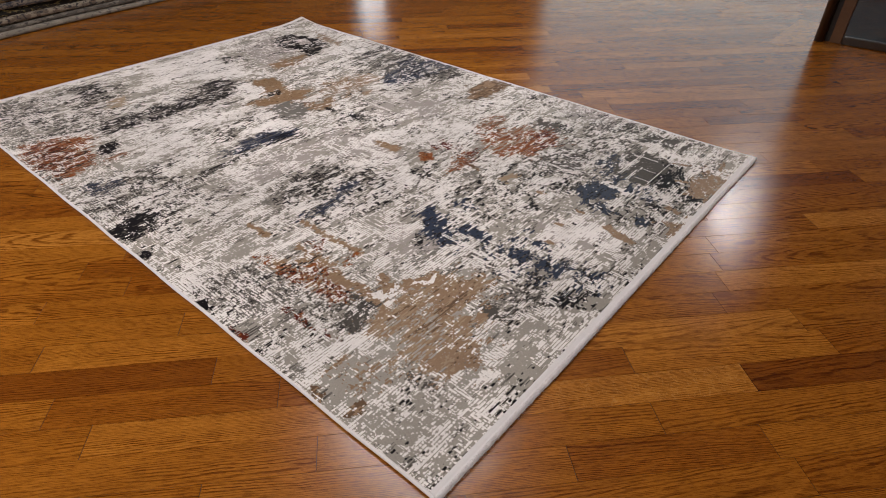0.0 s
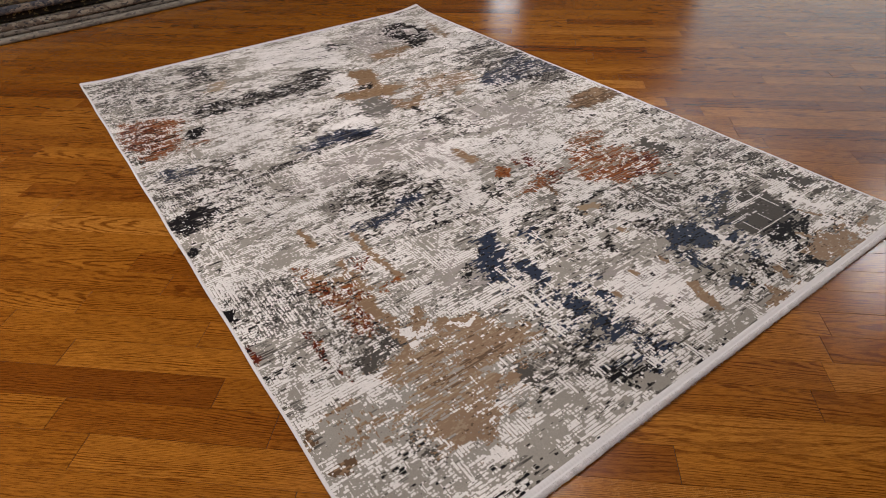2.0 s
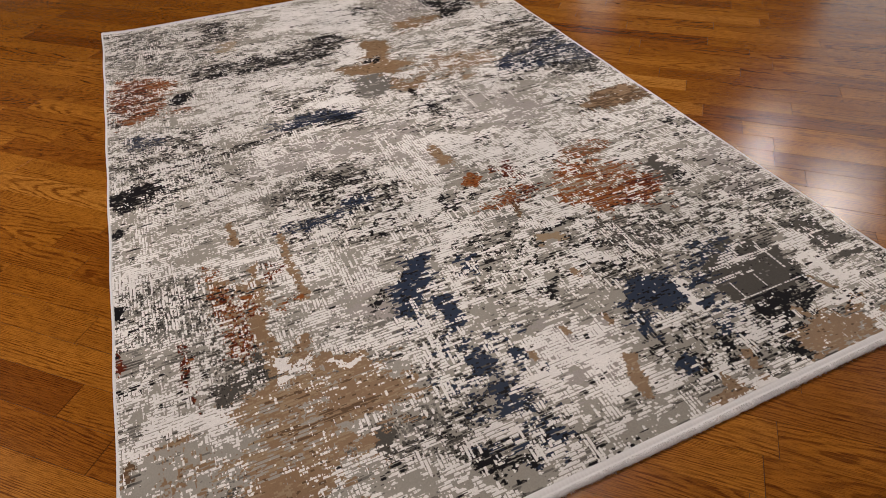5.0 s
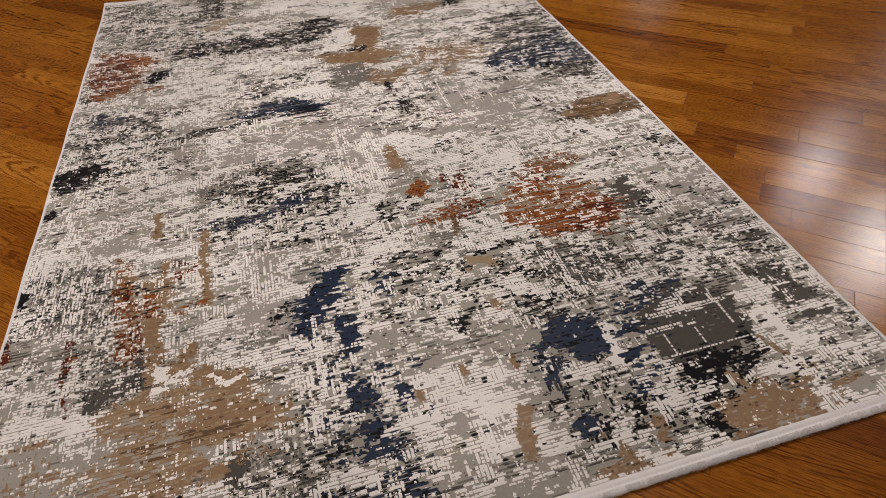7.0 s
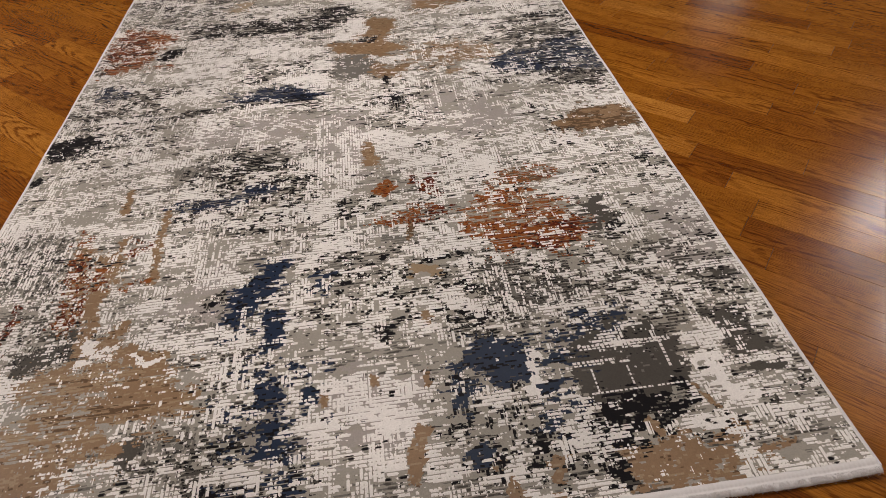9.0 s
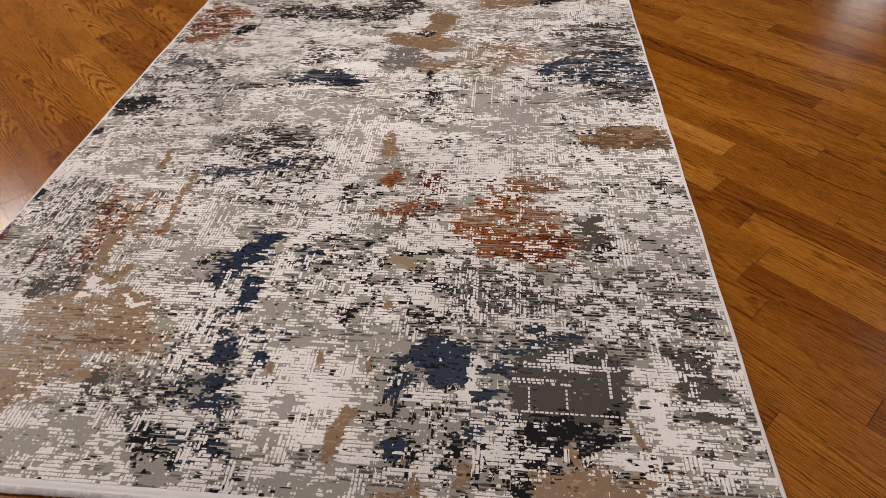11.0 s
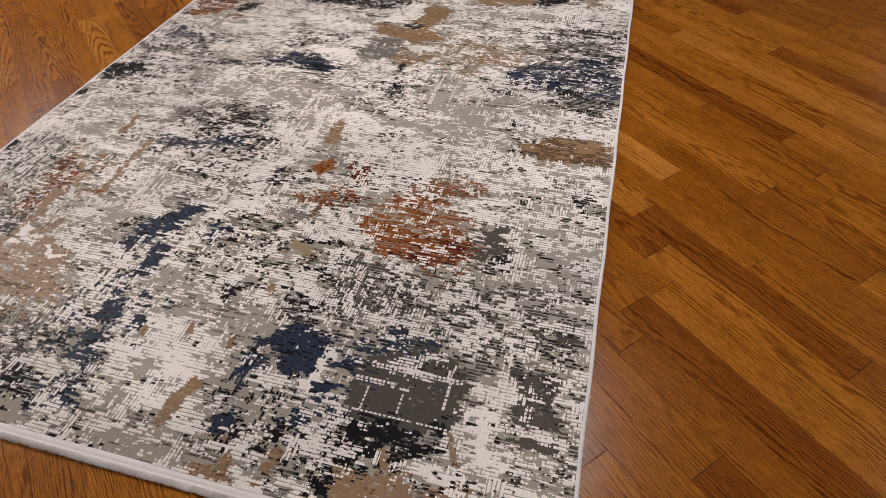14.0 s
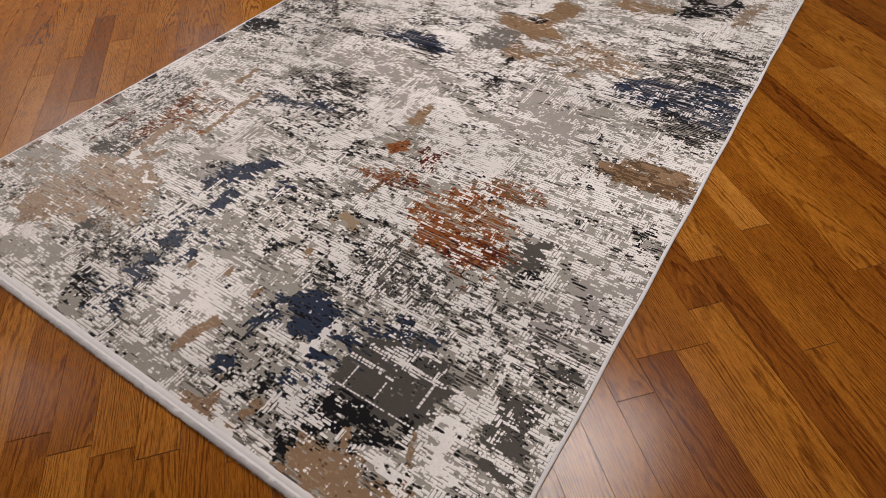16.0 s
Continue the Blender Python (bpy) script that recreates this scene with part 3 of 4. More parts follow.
lay("black", "f", 0.21, .4, .04, .04, (-0.439, 0.214), (-0.153, 0.3), (-0.036, 0.079), (-0.25, 0.029))
lay("dark", "f", 0.12, -1, .04, .04, (-0.439, 0.214), (-0.153, 0.3), (-0.036, 0.079), (-0.25, 0.029))

# tan
lay("tan", "b", .98, .03, .01, .025, (0.13, 2.28), (0.232, 2.22), (0.179, 2.01), (0.284, 1.95), (0.14, 1.89), (-0.039, 1.95), (-0.056, 2.04), (0.081, 2.02))
lay("tan", "b", .88, .1, .012, .03, (0.11, 1.84), (0.258, 1.78), (0.184, 1.7), (0.097, 1.74))
lay("tan", "b", .72, .25, .015, .03, (0.336, 2.4), (0.588, 2.41), (0.505, 2.31), (0.333, 2.31))
lay("tan", "h", .68, .35, .02, .04, (0.349, 1.97), (0.613, 1.89), (0.606, 1.77), (0.401, 1.79), (0.262, 1.8))
lay("tan", "h", .5, .4, .02, .04, (0.284, 1.79), (0.456, 1.75), (0.485, 1.68), (0.321, 1.7))
lay("ochre", "h", .7, .2, .015, .03, (-0.483, 2.56), (-0.412, 2.56), (-0.428, 2.42), (-0.539, 2.44))
lay("tan", "h", .6, .2, .01, .02, (0.907, 2.71), (0.857, 2.4), (0.794, 2.35), (0.819, 2.58))
lay("tan", "b", .97, .05, .005, .012, (-0.673, 1.16), (-0.653, 1.16), (-0.646, 1.05), (-0.665, 1.05))
lay("tan", "b", .97, .06, .006, .014, (-0.541, 1.06), (-0.522, 1.06), (-0.513, 0.738), (-0.531, 0.74))
lay("tan", "b", .93, .10, .01, .02, (-0.746, 0.917), (-0.724, 0.928), (-0.688, 0.681), (-0.719, 0.618))
lay("tan", "b", .93, .10, .01, .02, (-0.644, 0.929), (-0.622, 0.94), (-0.62, 0.789), (-0.644, 0.796))
lay("tan", "f", .55, .3, .02, .03, (-0.766, 0.992), (-0.714, 0.986), (-0.67, 0.606), (-0.744, 0.626))
lay("tan", "f", .50, .35, .02, .03, (-0.691, 0.878), (-0.619, 0.877), (-0.615, 0.761), (-0.683, 0.754))
lay("tan", "b", .96, .04, .012, .02, (-0.676, 0.751), (-0.633, 0.738), (-0.63, 0.56), (-0.544, 0.636), (-0.549, 0.551), (-0.442, 0.515), (-0.433, 0.452), (-0.543, 0.441), (-0.718, 0.438), (-0.757, 0.478), (-0.657, 0.522))
lay("tan", "b", .93, .08, .03, .04, (-0.757, 0.478), (-0.604, 0.49), (-0.42, 0.448), (-0.363, 0.385), (-0.368, 0.33), (-0.485, 0.326), (-0.509, 0.245), (-0.702, 0.278), (-0.822, 0.315), (-0.713, 0.383))
lay("tan", "b", .93, .08, .02, .035, (-0.779, 0.366), (-0.655, 0.333), (-0.558, 0.325), (-0.592, 0.202), (-0.637, 0.135), (-0.711, 0.205), (-0.755, 0.289))
lay("ochre", "l", .40, -1, .03, .03, (-0.757, 0.478), (-0.604, 0.49), (-0.42, 0.448), (-0.363, 0.385), (-0.368, 0.33), (-0.485, 0.326), (-0.509, 0.245), (-0.702, 0.278), (-0.822, 0.315), (-0.713, 0.383))
lay("brown", "l", .25, -1, .03, .03, (-0.663, 0.463), (-0.421, 0.433), (-0.366, 0.357), (-0.485, 0.326), (-0.597, 0.296), (-0.713, 0.383))
lay("grey", "h", .30, -1, .03, .03, (-0.778, 0.456), (-0.603, 0.445), (-0.542, 0.33), (-0.595, 0.246), (-0.789, 0.305))
lay("tan", "b", .4, .12, .02, .03, (-0.94, 0.439), (-0.842, 0.435), (-0.816, 0.313), (-0.92, 0.344))
lay("brown", "b", .85, .1, .01, .02, (-0.992, 0.432), (-0.965, 0.433), (-0.989, 0.38), (-0.996, 0.384))
lay("brown", "b", .8, .1, .01, .02, (-0.97, 0.315), (-0.925, 0.305), (-0.944, 0.28), (-0.965, 0.287))
lay("tan", "b", .9, .12, .008, .02, (0.058, 1.29), (0.085, 1.28), (0.104, 1.14), (0.051, 1.15))
lay("brown", "b", .9, .05, .006, .012, (0.178, 0.908), (0.184, 0.828), (0.163, 0.78), (0.152, 0.788))
lay("ochre", "b", .85, .12, .01, .02, (0.148, 0.691), (0.231, 0.698), (0.232, 0.646), (0.158, 0.626))
lay("tan", "b", .9, .1, .008, .015, (0.164, 0.538), (0.191, 0.543), (0.187, 0.5), (0.161, 0.508))
lay("tan", "b", .98, .01, .006, .014, (0.118, 0.233), (0.159, 0.223), (0.117, 0.1), (0.089, 0.111), (0.1, 0.172))
lay("tan", "b", .95, .05, .004, .01, (0.032, 0.377), (0.055, 0.362), (0.057, 0.345), (0.039, 0.338))
lay("tan", "b", .95, .05, .004, .01, (0.161, 0.37), (0.167, 0.343), (0.164, 0.318), (0.152, 0.329))
lay("tan", "b", .95, .05, .004, .01, (-0.071, 0.342), (-0.059, 0.335), (-0.061, 0.309), (-0.074, 0.307))
lay("brown", "b", .95, .05, .012, .035, (0.722, 1.3), (0.819, 1.37), (0.978, 1.36), (1, 1.23), (0.818, 1.23), (0.709, 1.23))
lay("tan", "b", .35, -1, .012, .035, (0.722, 1.3), (0.819, 1.37), (0.978, 1.36), (1, 1.23), (0.818, 1.23), (0.709, 1.23))

# rust
lay("rust", "l", .92, .26, .012, .045, (-0.972, 1.95), (-0.982, 2.2), (-0.955, 2.35), (-0.791, 2.31), (-0.711, 2.21), (-0.801, 2.13), (-0.768, 1.98), (-0.929, 1.93))
lay("red", "h", .42, -1, .015, .03, (-0.972, 1.95), (-0.982, 2.2), (-0.953, 2.32), (-0.848, 2.31), (-0.83, 2.09), (-0.92, 2.03))
lay("black", "l", .16, -1, .015, .03, (-0.972, 1.95), (-0.982, 2.2), (-0.953, 2.32), (-0.79, 2.3), (-0.793, 2.03))
lay("rust", "h", .5, .4, .02, .03, (-0.787, 1.95), (-0.768, 1.98), (-0.63, 1.98), (-0.66, 1.94))
lay("rust", "l", .90, .24, .010, .04, (0.325, 0.837), (0.376, 0.938), (0.488, 0.929), (0.629, 0.899), (0.627, 0.829), (0.661, 0.769), (0.632, 0.705), (0.572, 0.683), (0.478, 0.716), (0.394, 0.715))
lay("tan", "h", .34, -1, .02, .03, (0.325, 0.837), (0.376, 0.938), (0.488, 0.929), (0.621, 0.897), (0.605, 0.835), (0.372, 0.768))
lay("grey", "h", .16, -1, .02, .03, (0.325, 0.837), (0.376, 0.938), (0.488, 0.929), (0.621, 0.897), (0.593, 0.82), (0.372, 0.768))
lay("red", "h", .60, -1, .02, .03, (0.478, 0.762), (0.636, 0.832), (0.654, 0.762), (0.629, 0.704), (0.572, 0.683), (0.486, 0.718))
lay("grey", "b", .85, .1, .008, .02, (0.591, 0.855), (0.626, 0.89), (0.632, 0.831), (0.608, 0.805))
lay("rust", "h", .75, .15, .01, .03, (0.439, 1.01), (0.5, 1.06), (0.637, 1.04), (0.629, 1), (0.472, 0.976))
lay("brown", "h", .4, -1, .01, .03, (0.439, 1.01), (0.5, 1.06), (0.637, 1.04), (0.629, 1), (0.472, 0.976))
lay("rust", "f", .55, .5, .015, .03, (0.384, 0.94), (0.509, 1.03), (0.553, 0.947), (0.423, 0.91))
lay("red", "f", .45, .72, .01, .02, (0.165, 1.08), (0.262, 1.09), (0.277, 0.995), (0.253, 0.953))
lay("red", "f", .50, .45, .012, .03, (0.078, 0.881), (0.183, 0.945), (0.294, 0.92), (0.264, 0.859), (0.144, 0.866))
lay("rust", "f", .45, -1, .012, .03, (0.067, 0.883), (0.18, 0.95), (0.265, 0.934), (0.214, 0.878), (0.144, 0.866))
lay("rust", "b", .98, .02, .006, .015, (0.057, 1.02), (0.12, 1.08), (0.153, 1.03), (0.107, 0.989))
lay("rust", "f", .55, -1, .012, .02, (-0.758, 0.899), (-0.699, 0.881), (-0.673, 0.607), (-0.744, 0.626))
lay("red", "f", .25, -1, .012, .02, (-0.761, 0.858), (-0.699, 0.881), (-0.673, 0.607), (-0.744, 0.626))
lay("rust", "f", .5, -1, .012, .02, (-0.766, 0.987), (-0.729, 0.991), (-0.722, 0.936), (-0.775, 0.936))
lay("rust", "f", .45, .5, .012, .02, (-0.609, 0.927), (-0.543, 0.919), (-0.543, 0.87), (-0.604, 0.867))
lay("red", "f", .25, -1, .012, .02, (-0.609, 0.927), (-0.543, 0.919), (-0.543, 0.87), (-0.604, 0.867))
lay("rust", "f", .45, .4, .012, .02, (-0.559, 0.773), (-0.514, 0.759), (-0.559, 0.73), (-0.611, 0.721), (-0.614, 0.739))
lay("rust", "f", .4, .4, .012, .02, (-0.681, 0.833), (-0.647, 0.842), (-0.639, 0.739), (-0.676, 0.751))
lay("red", "f", .6, .2, .005, .01, (-1.01, 0.761), (-0.987, 0.772), (-0.973, 0.701), (-0.994, 0.688))
lay("red", "f", .6, .3, .004, .012, (-0.856, 0.58), (-0.85, 0.732), (-0.833, 0.727), (-0.831, 0.657), (-0.839, 0.578))
lay("red", "f", .5, .3, .003, .010, (-0.84, 0.718), (-0.824, 0.717), (-0.819, 0.663), (-0.83, 0.666))
lay("red", "f", .5, .3, .003, .010, (-0.839, 0.563), (-0.828, 0.567), (-0.823, 0.499), (-0.833, 0.495))

# navy
lay("navy", "l", .88, .15, .015, .05, (-0.411, 1.67), (-0.242, 1.72), (-0.078, 1.64), (-0.106, 1.59), (-0.293, 1.61), (-0.393, 1.62))
lay("navy", "l", .80, .30, .02, .05, (0.565, 1.78), (0.716, 1.85), (0.983, 1.93), (1.02, 1.74), (1.02, 1.63), (0.821, 1.62), (0.642, 1.66), (0.558, 1.69))
lay("navy", "h", .82, .15, .012, .03, (-0.534, 1.07), (-0.368, 1.07), (-0.296, 1.12), (-0.203, 1.1), (-0.251, 1.06), (-0.387, 1.02), (-0.515, 1.03))
lay("navy", "h", .75, .2, .015, .03, (-0.949, 1.77), (-0.907, 1.83), (-0.817, 1.82), (-0.824, 1.72), (-0.904, 1.72))
lay("navy", "b", .95, .08, .01, .03, (-0.319, 0.579), (-0.296, 0.659), (-0.243, 0.734), (-0.246, 0.774), (-0.178, 0.765), (-0.195, 0.677), (-0.238, 0.612), (-0.278, 0.548))
lay("navy", "b", .95, .06, .008, .02, (-0.211, 0.611), (-0.164, 0.589), (-0.175, 0.481), (-0.224, 0.463))
lay("navy", "b", .98, .02, .006, .015, (-0.221, 0.398), (-0.17, 0.41), (-0.154, 0.35), (-0.198, 0.316), (-0.222, 0.331))
lay("navy", "b", .95, .08, .008, .02, (-0.208, 0.278), (-0.156, 0.292), (-0.136, 0.258), (-0.157, 0.209), (-0.219, 0.216))
lay("navy", "l", .85, .15, .01, .03, (-0.275, 0.171), (-0.114, 0.163), (-0.114, 0.099), (-0.29, 0.144))
lay("navy", "b", .7, .25, .012, .02, (-0.306, 0.255), (-0.237, 0.247), (-0.245, 0.199), (-0.311, 0.219))
lay("navy", "b", .85, .15, .008, .015, (-0.118, 0.35), (-0.079, 0.375), (-0.081, 0.331), (-0.118, 0.321))
lay("navy", "f", .6, .4, .015, .03, (-0.104, 0.711), (-0.035, 0.71), (-0.069, 0.616), (-0.113, 0.631))
lay("navy", "b", .98, .03, .008, .022, (0.277, 0.437), (0.344, 0.436), (0.401, 0.398), (0.389, 0.303), (0.319, 0.292), (0.265, 0.359), (0.224, 0.355))
lay("navy", "b", .72, .25, .012, .03, (0.453, 0.426), (0.514, 0.411), (0.459, 0.281), (0.385, 0.256))
lay("navy", "v", .75, .35, .01, .025, (0.221, 0.356), (0.271, 0.31), (0.23, 0.242), (0.201, 0.251))
lay("navy", "b", .85, .15, .008, .02, (0.239, 0.181), (0.282, 0.157), (0.235, 0.089), (0.216, 0.107))
lay("navy", "f", .55, .3, .02, .03, (0.525, 0.487), (0.681, 0.475), (0.622, 0.376), (0.497, 0.407))
lay("navy", "f", .6, .35, .015, .03, (0.43, 0.261), (0.491, 0.242), (0.432, 0.167), (0.374, 0.185))
lay("navy", "b", .8, .1, .01, .02, (0.201, 0.151), (0.263, 0.17), (0.271, 0.135), (0.222, 0.125))
lay("navy", "f", .5, .3, .03, .04, (-0.273, 0.086), (-0.22, 0.102), (-0.08, 0.112), (-0.086, 0.063), (-0.185, 0.064))
lay("navy", "f", .55, .3, .02, .03, (-0.255, 0.213), (-0.156, 0.261), (-0.122, 0.199), (-0.192, 0.144))

# black
lay("black", "s", 1, .02, .01, .03, (-0.994, 1.41), (-0.997, 1.48), (-0.878, 1.5), (-0.802, 1.44), (-0.882, 1.39), (-0.961, 1.35))
lay("black", "h", .7, .2, .012, .03, (-0.996, 1.37), (-0.921, 1.43), (-0.73, 1.43), (-0.745, 1.39), (-0.894, 1.35))
lay("black", "b", .95, .03, .005, .012, (-1, 1.25), (-0.973, 1.28), (-0.957, 1.25), (-0.986, 1.22))
lay("black", "b", .92, .05, .006, .012, (-1, 0.886), (-0.992, 0.943), (-0.968, 0.916), (-0.985, 0.865))
lay("black", "h", .82, .2, .014, .04, (-0.65, 2.28), (-0.481, 2.33), (-0.101, 2.3), (-0.021, 2.18), (-0.415, 2.18), (-0.667, 2.19))
lay("black", "h", .85, .15, .012, .04, (-0.095, 2.4), (0.059, 2.41), (0.086, 2.31), (-0.037, 2.22), (-0.136, 2.26))
lay("black", "h", .75, .25, .012, .03, (-0.537, 2.85), (-0.421, 2.83), (-0.458, 2.6), (-0.565, 2.57))
lay("black", "b", .8, .2, .012, .03, (0.612, 2.75), (0.756, 2.74), (0.801, 2.54), (0.783, 2.44), (0.629, 2.43), (0.556, 2.56))
lay("lilac", "b", .9, .3, .006, .012, (0.696, 2.63), (0.765, 2.61), (0.731, 2.52), (0.663, 2.54))
lay("black", "b", .85, .2, .01, .02, (0.595, 2.44), (0.756, 2.46), (0.645, 2.32), (0.567, 2.34))
lay("black", "b", .92, .1, .008, .02, (-0.743, 2.11), (-0.651, 2.13), (-0.7, 2), (-0.749, 2.02))
lay("black", "f", .55, .4, .01, .02, (0.178, 2.72), (0.319, 2.65), (0.304, 2.54), (0.193, 2.59))
lay("black", "b", .8, .1, .006, .012, (-0.827, 2.58), (-0.785, 2.58), (-0.789, 2.52), (-0.829, 2.53))
lay("black", "h", .5, .4, .015, .02, (-1.02, 2.09), (-0.905, 2.04), (-0.944, 1.92), (-1, 1.95))
lay("black", "h", .7, .2, .01, .02, (0.073, 2.07), (0.164, 2.08), (0.118, 2), (0.058, 2.02))
lay("black", "l", .5, .3, .01, .02, (0.705, 2.14), (0.993, 2.16), (0.985, 2.09), (0.702, 2.08))
lay("black", "l", .42, -1, .02, .03, (-0.833, 1.58), (-0.433, 1.61), (-0.126, 1.63), (-0.083, 1.56), (-0.415, 1.56), (-0.738, 1.55))
lay("black", "h", .55, .35, .015, .03, (0.797, 1.65), (0.995, 1.6), (0.912, 1.49), (0.722, 1.53))
lay("black", "h", .4, .4, .015, .03, (0.462, 1.68), (0.649, 1.68), (0.613, 1.58), (0.462, 1.61))
lay("black", "l", .45, .4, .02, .03, (0.671, 2.02), (0.993, 2.02), (0.994, 1.9), (0.716, 1.85))
lay("black", "h", .5, .4, .015, .03, (0.912, 2.15), (1.01, 2.18), (1.01, 1.99), (0.902, 1.99))
lay("black", "v", .72, .25, .01, .02, (0.14, 1.72), (0.176, 1.71), (0.24, 1.47), (0.175, 1.45))
lay("black", "f", .55, .4, .008, .02, (0.644, 1.43), (0.753, 1.42), (0.684, 1.35), (0.624, 1.35))
lay("black", "h", .7, .2, .006, .015, (0.675, 1.25), (0.765, 1.25), (0.765, 1.23), (0.689, 1.23))
lay("black", "h", .62, .4, .015, .04, (-0.389, 1.3), (-0.265, 1.27), (-0.24, 1.16), (-0.33, 1.13), (-0.379, 1.17))
lay("black", "h", .45, .45, .015, .04, (-0.291, 1.18), (-0.125, 1.22), (-0.122, 1.12), (-0.23, 1.1))
lay("black", "x", .55, .4, .01, .03, (-0.046, 1), (0.07, 1.01), (0.089, 0.938), (-0.024, 0.906))
lay("black", "b", .85, .12, .012, .035, (0.505, 0.218), (0.672, 0.248), (0.75, 0.227), (0.686, 0.18), (0.532, 0.151), (0.474, 0.169))
lay("black", "b", .92, .06, .01, .025, (0.531, 0.148), (0.651, 0.147), (0.631, 0.12), (0.529, 0.08), (0.522, 0.026), (0.49, 0.062))
lay("black", "f", .6, .35, .01, .02, (0.644, 0.128), (0.737, 0.133), (0.72, 0.115), (0.648, 0.112))
lay("black", "x", .6, .4, .02, .03, (0.447, 0.192), (0.541, 0.163), (0.514, 0.082), (0.422, 0.106))
lay("black", "f", .6, .3, .01, .02, (0.374, 0.185), (0.406, 0.146), (0.355, 0.077), (0.333, 0.111))
lay("black", "f", .55, .4, .01, .025, (0.196, 0.714), (0.296, 0.741), (0.304, 0.71), (0.214, 0.697))
lay("black", "f", .65, .3, .008, .02, (0.049, 0.517), (0.109, 0.511), (0.076, 0.454), (0.039, 0.483))
lay("black", "f", .55, .4, .012, .03, (0.214, 0.542), (0.352, 0.514), (0.322, 0.472), (0.23, 0.486))
lay("black", "f", .4, .5, .015, .03, (0.044, 0.685), (0.108, 0.664), (0.103, 0.623), (0.035, 0.624))
lay("black", "f", .42, .5, .015, .03, (0.184, 0.657), (0.338, 0.638), (0.337, 0.59), (0.185, 0.613))
lay("black", "f", .5, -1, .01, .03, (0.727, 0.811), (0.785, 0.783), (0.79, 0.715), (0.714, 0.74))
lay("black", "f", .25, .5, .015, .03, (0.67, 1.03), (0.875, 1.04), (0.898, 1.01), (0.715, 0.993))
lay("black", "f", .3, .6, .01, .02, (0.905, 1.06), (0.953, 1.07), (0.955, 0.948), (0.921, 0.963))
lay("black", "f", .22, .5, .015, .02, (0.925, 0.759), (0.97, 0.751), (0.972, 0.653), (0.928, 0.659))
lay("black", "f", .3, .3, .015, .02, (-0.381, 0.657), (-0.314, 0.695), (-0.313, 0.636), (-0.37, 0.617))
lay("black", "h", .30, .6, .03, .04, (-0.406, 1.8), (-0.317, 1.86), (-0.131, 1.95), (-0.093, 1.88), (-0.347, 1.72))
lay("black", "f", .3, .3, .02, .03, (-0.124, 0.052), (-0.048, 0.075), (-0.005, 0.043), (-0.072, 0.03))
lay("black", "f", .35, .4, .02, .03, (-0.353, 0.13), (-0.217, 0.171), (-0.102, 0.137), (-0.274, 0.053))

# tan over black at the near edge
lay("tan", "f", .86, .10, .008, .03, (0.515, 0.118), (0.615, 0.125), (0.654, 0.099), (0.702, 0.112), (0.713, 0.053), (0.612, 0.021), (0.543, 0.041))
lay("tan", "f", .84, .10, .008, .03, (0.538, 0.117), (0.604, 0.128), (0.671, 0.161), (0.678, 0.117), (0.749, 0.08), (0.787, 0.054), (0.622, 0.027), (0.511, 0.039), (0.596, 0.073))
lay("tan", "b", .95, .03, .005, .01, (0.596, 0.169), (0.607, 0.182), (0.633, 0.131), (0.617, 0.123))
lay("tan", "b", .95, .03, .004, .01, (0.723, 0.244), (0.737, 0.242), (0.764, 0.181), (0.748, 0.179))
lay("tan", "b", .75, .3, .01, .02, (0.753, 0.156), (0.802, 0.144), (0.75, 0.095), (0.715, 0.106))
lay("tan", "b", .55, .3, .015, .02, (0.771, 0.088), (0.877, 0.089), (0.797, 0.036), (0.738, 0.05))
lay("tan", "b", .45, .3, .015, .02, (0.255, 0.135), (0.333, 0.087), (0.325, 0.024), (0.206, 0.036))
lay("tan", "b", .75, .2, .008, .02, (0.38, 0.124), (0.415, 0.116), (0.387, 0.045), (0.354, 0.052))

# white marks
lay("white", "b", .93, -1, .006, .014, (-0.649, 0.596), (-0.607, 0.561), (-0.613, 0.547), (-0.557, 0.562), (-0.561, 0.504), (-0.653, 0.502), (-0.635, 0.527))
lay("white", "b", .8, -1, .006, .012, (-0.531, 0.521), (-0.506, 0.522), (-0.481, 0.495), (-0.443, 0.499), (-0.45, 0.488), (-0.487, 0.484))
lay("white", "b", .85, -1, .008, .015, (0.756, 0.302), (0.794, 0.314), (0.829, 0.204), (0.766, 0.172))
lay("white", "x", .75, -1, .008, .015, (0.678, 0.157), (0.779, 0.188), (0.786, 0.128), (0.743, 0.115))
lay("white", "b", .9, -1, .006, .010, (0.631, 0.983), (0.715, 0.993), (0.727, 0.978), (0.637, 0.961))
lay("white", "b", .75, -1, .008, .015, (0.4, 0.391), (0.427, 0.391), (0.396, 0.263), (0.368, 0.264))
lay("white", "b", .7, -1, .01, .02, (-0.614, 0.213), (-0.598, 0.205), (-0.614, 0.154), (-0.633, 0.161))
lay("white", "b", .7, -1, .01, .02, (-0.685, 0.177), (-0.643, 0.155), (-0.63, 0.103), (-0.691, 0.136))

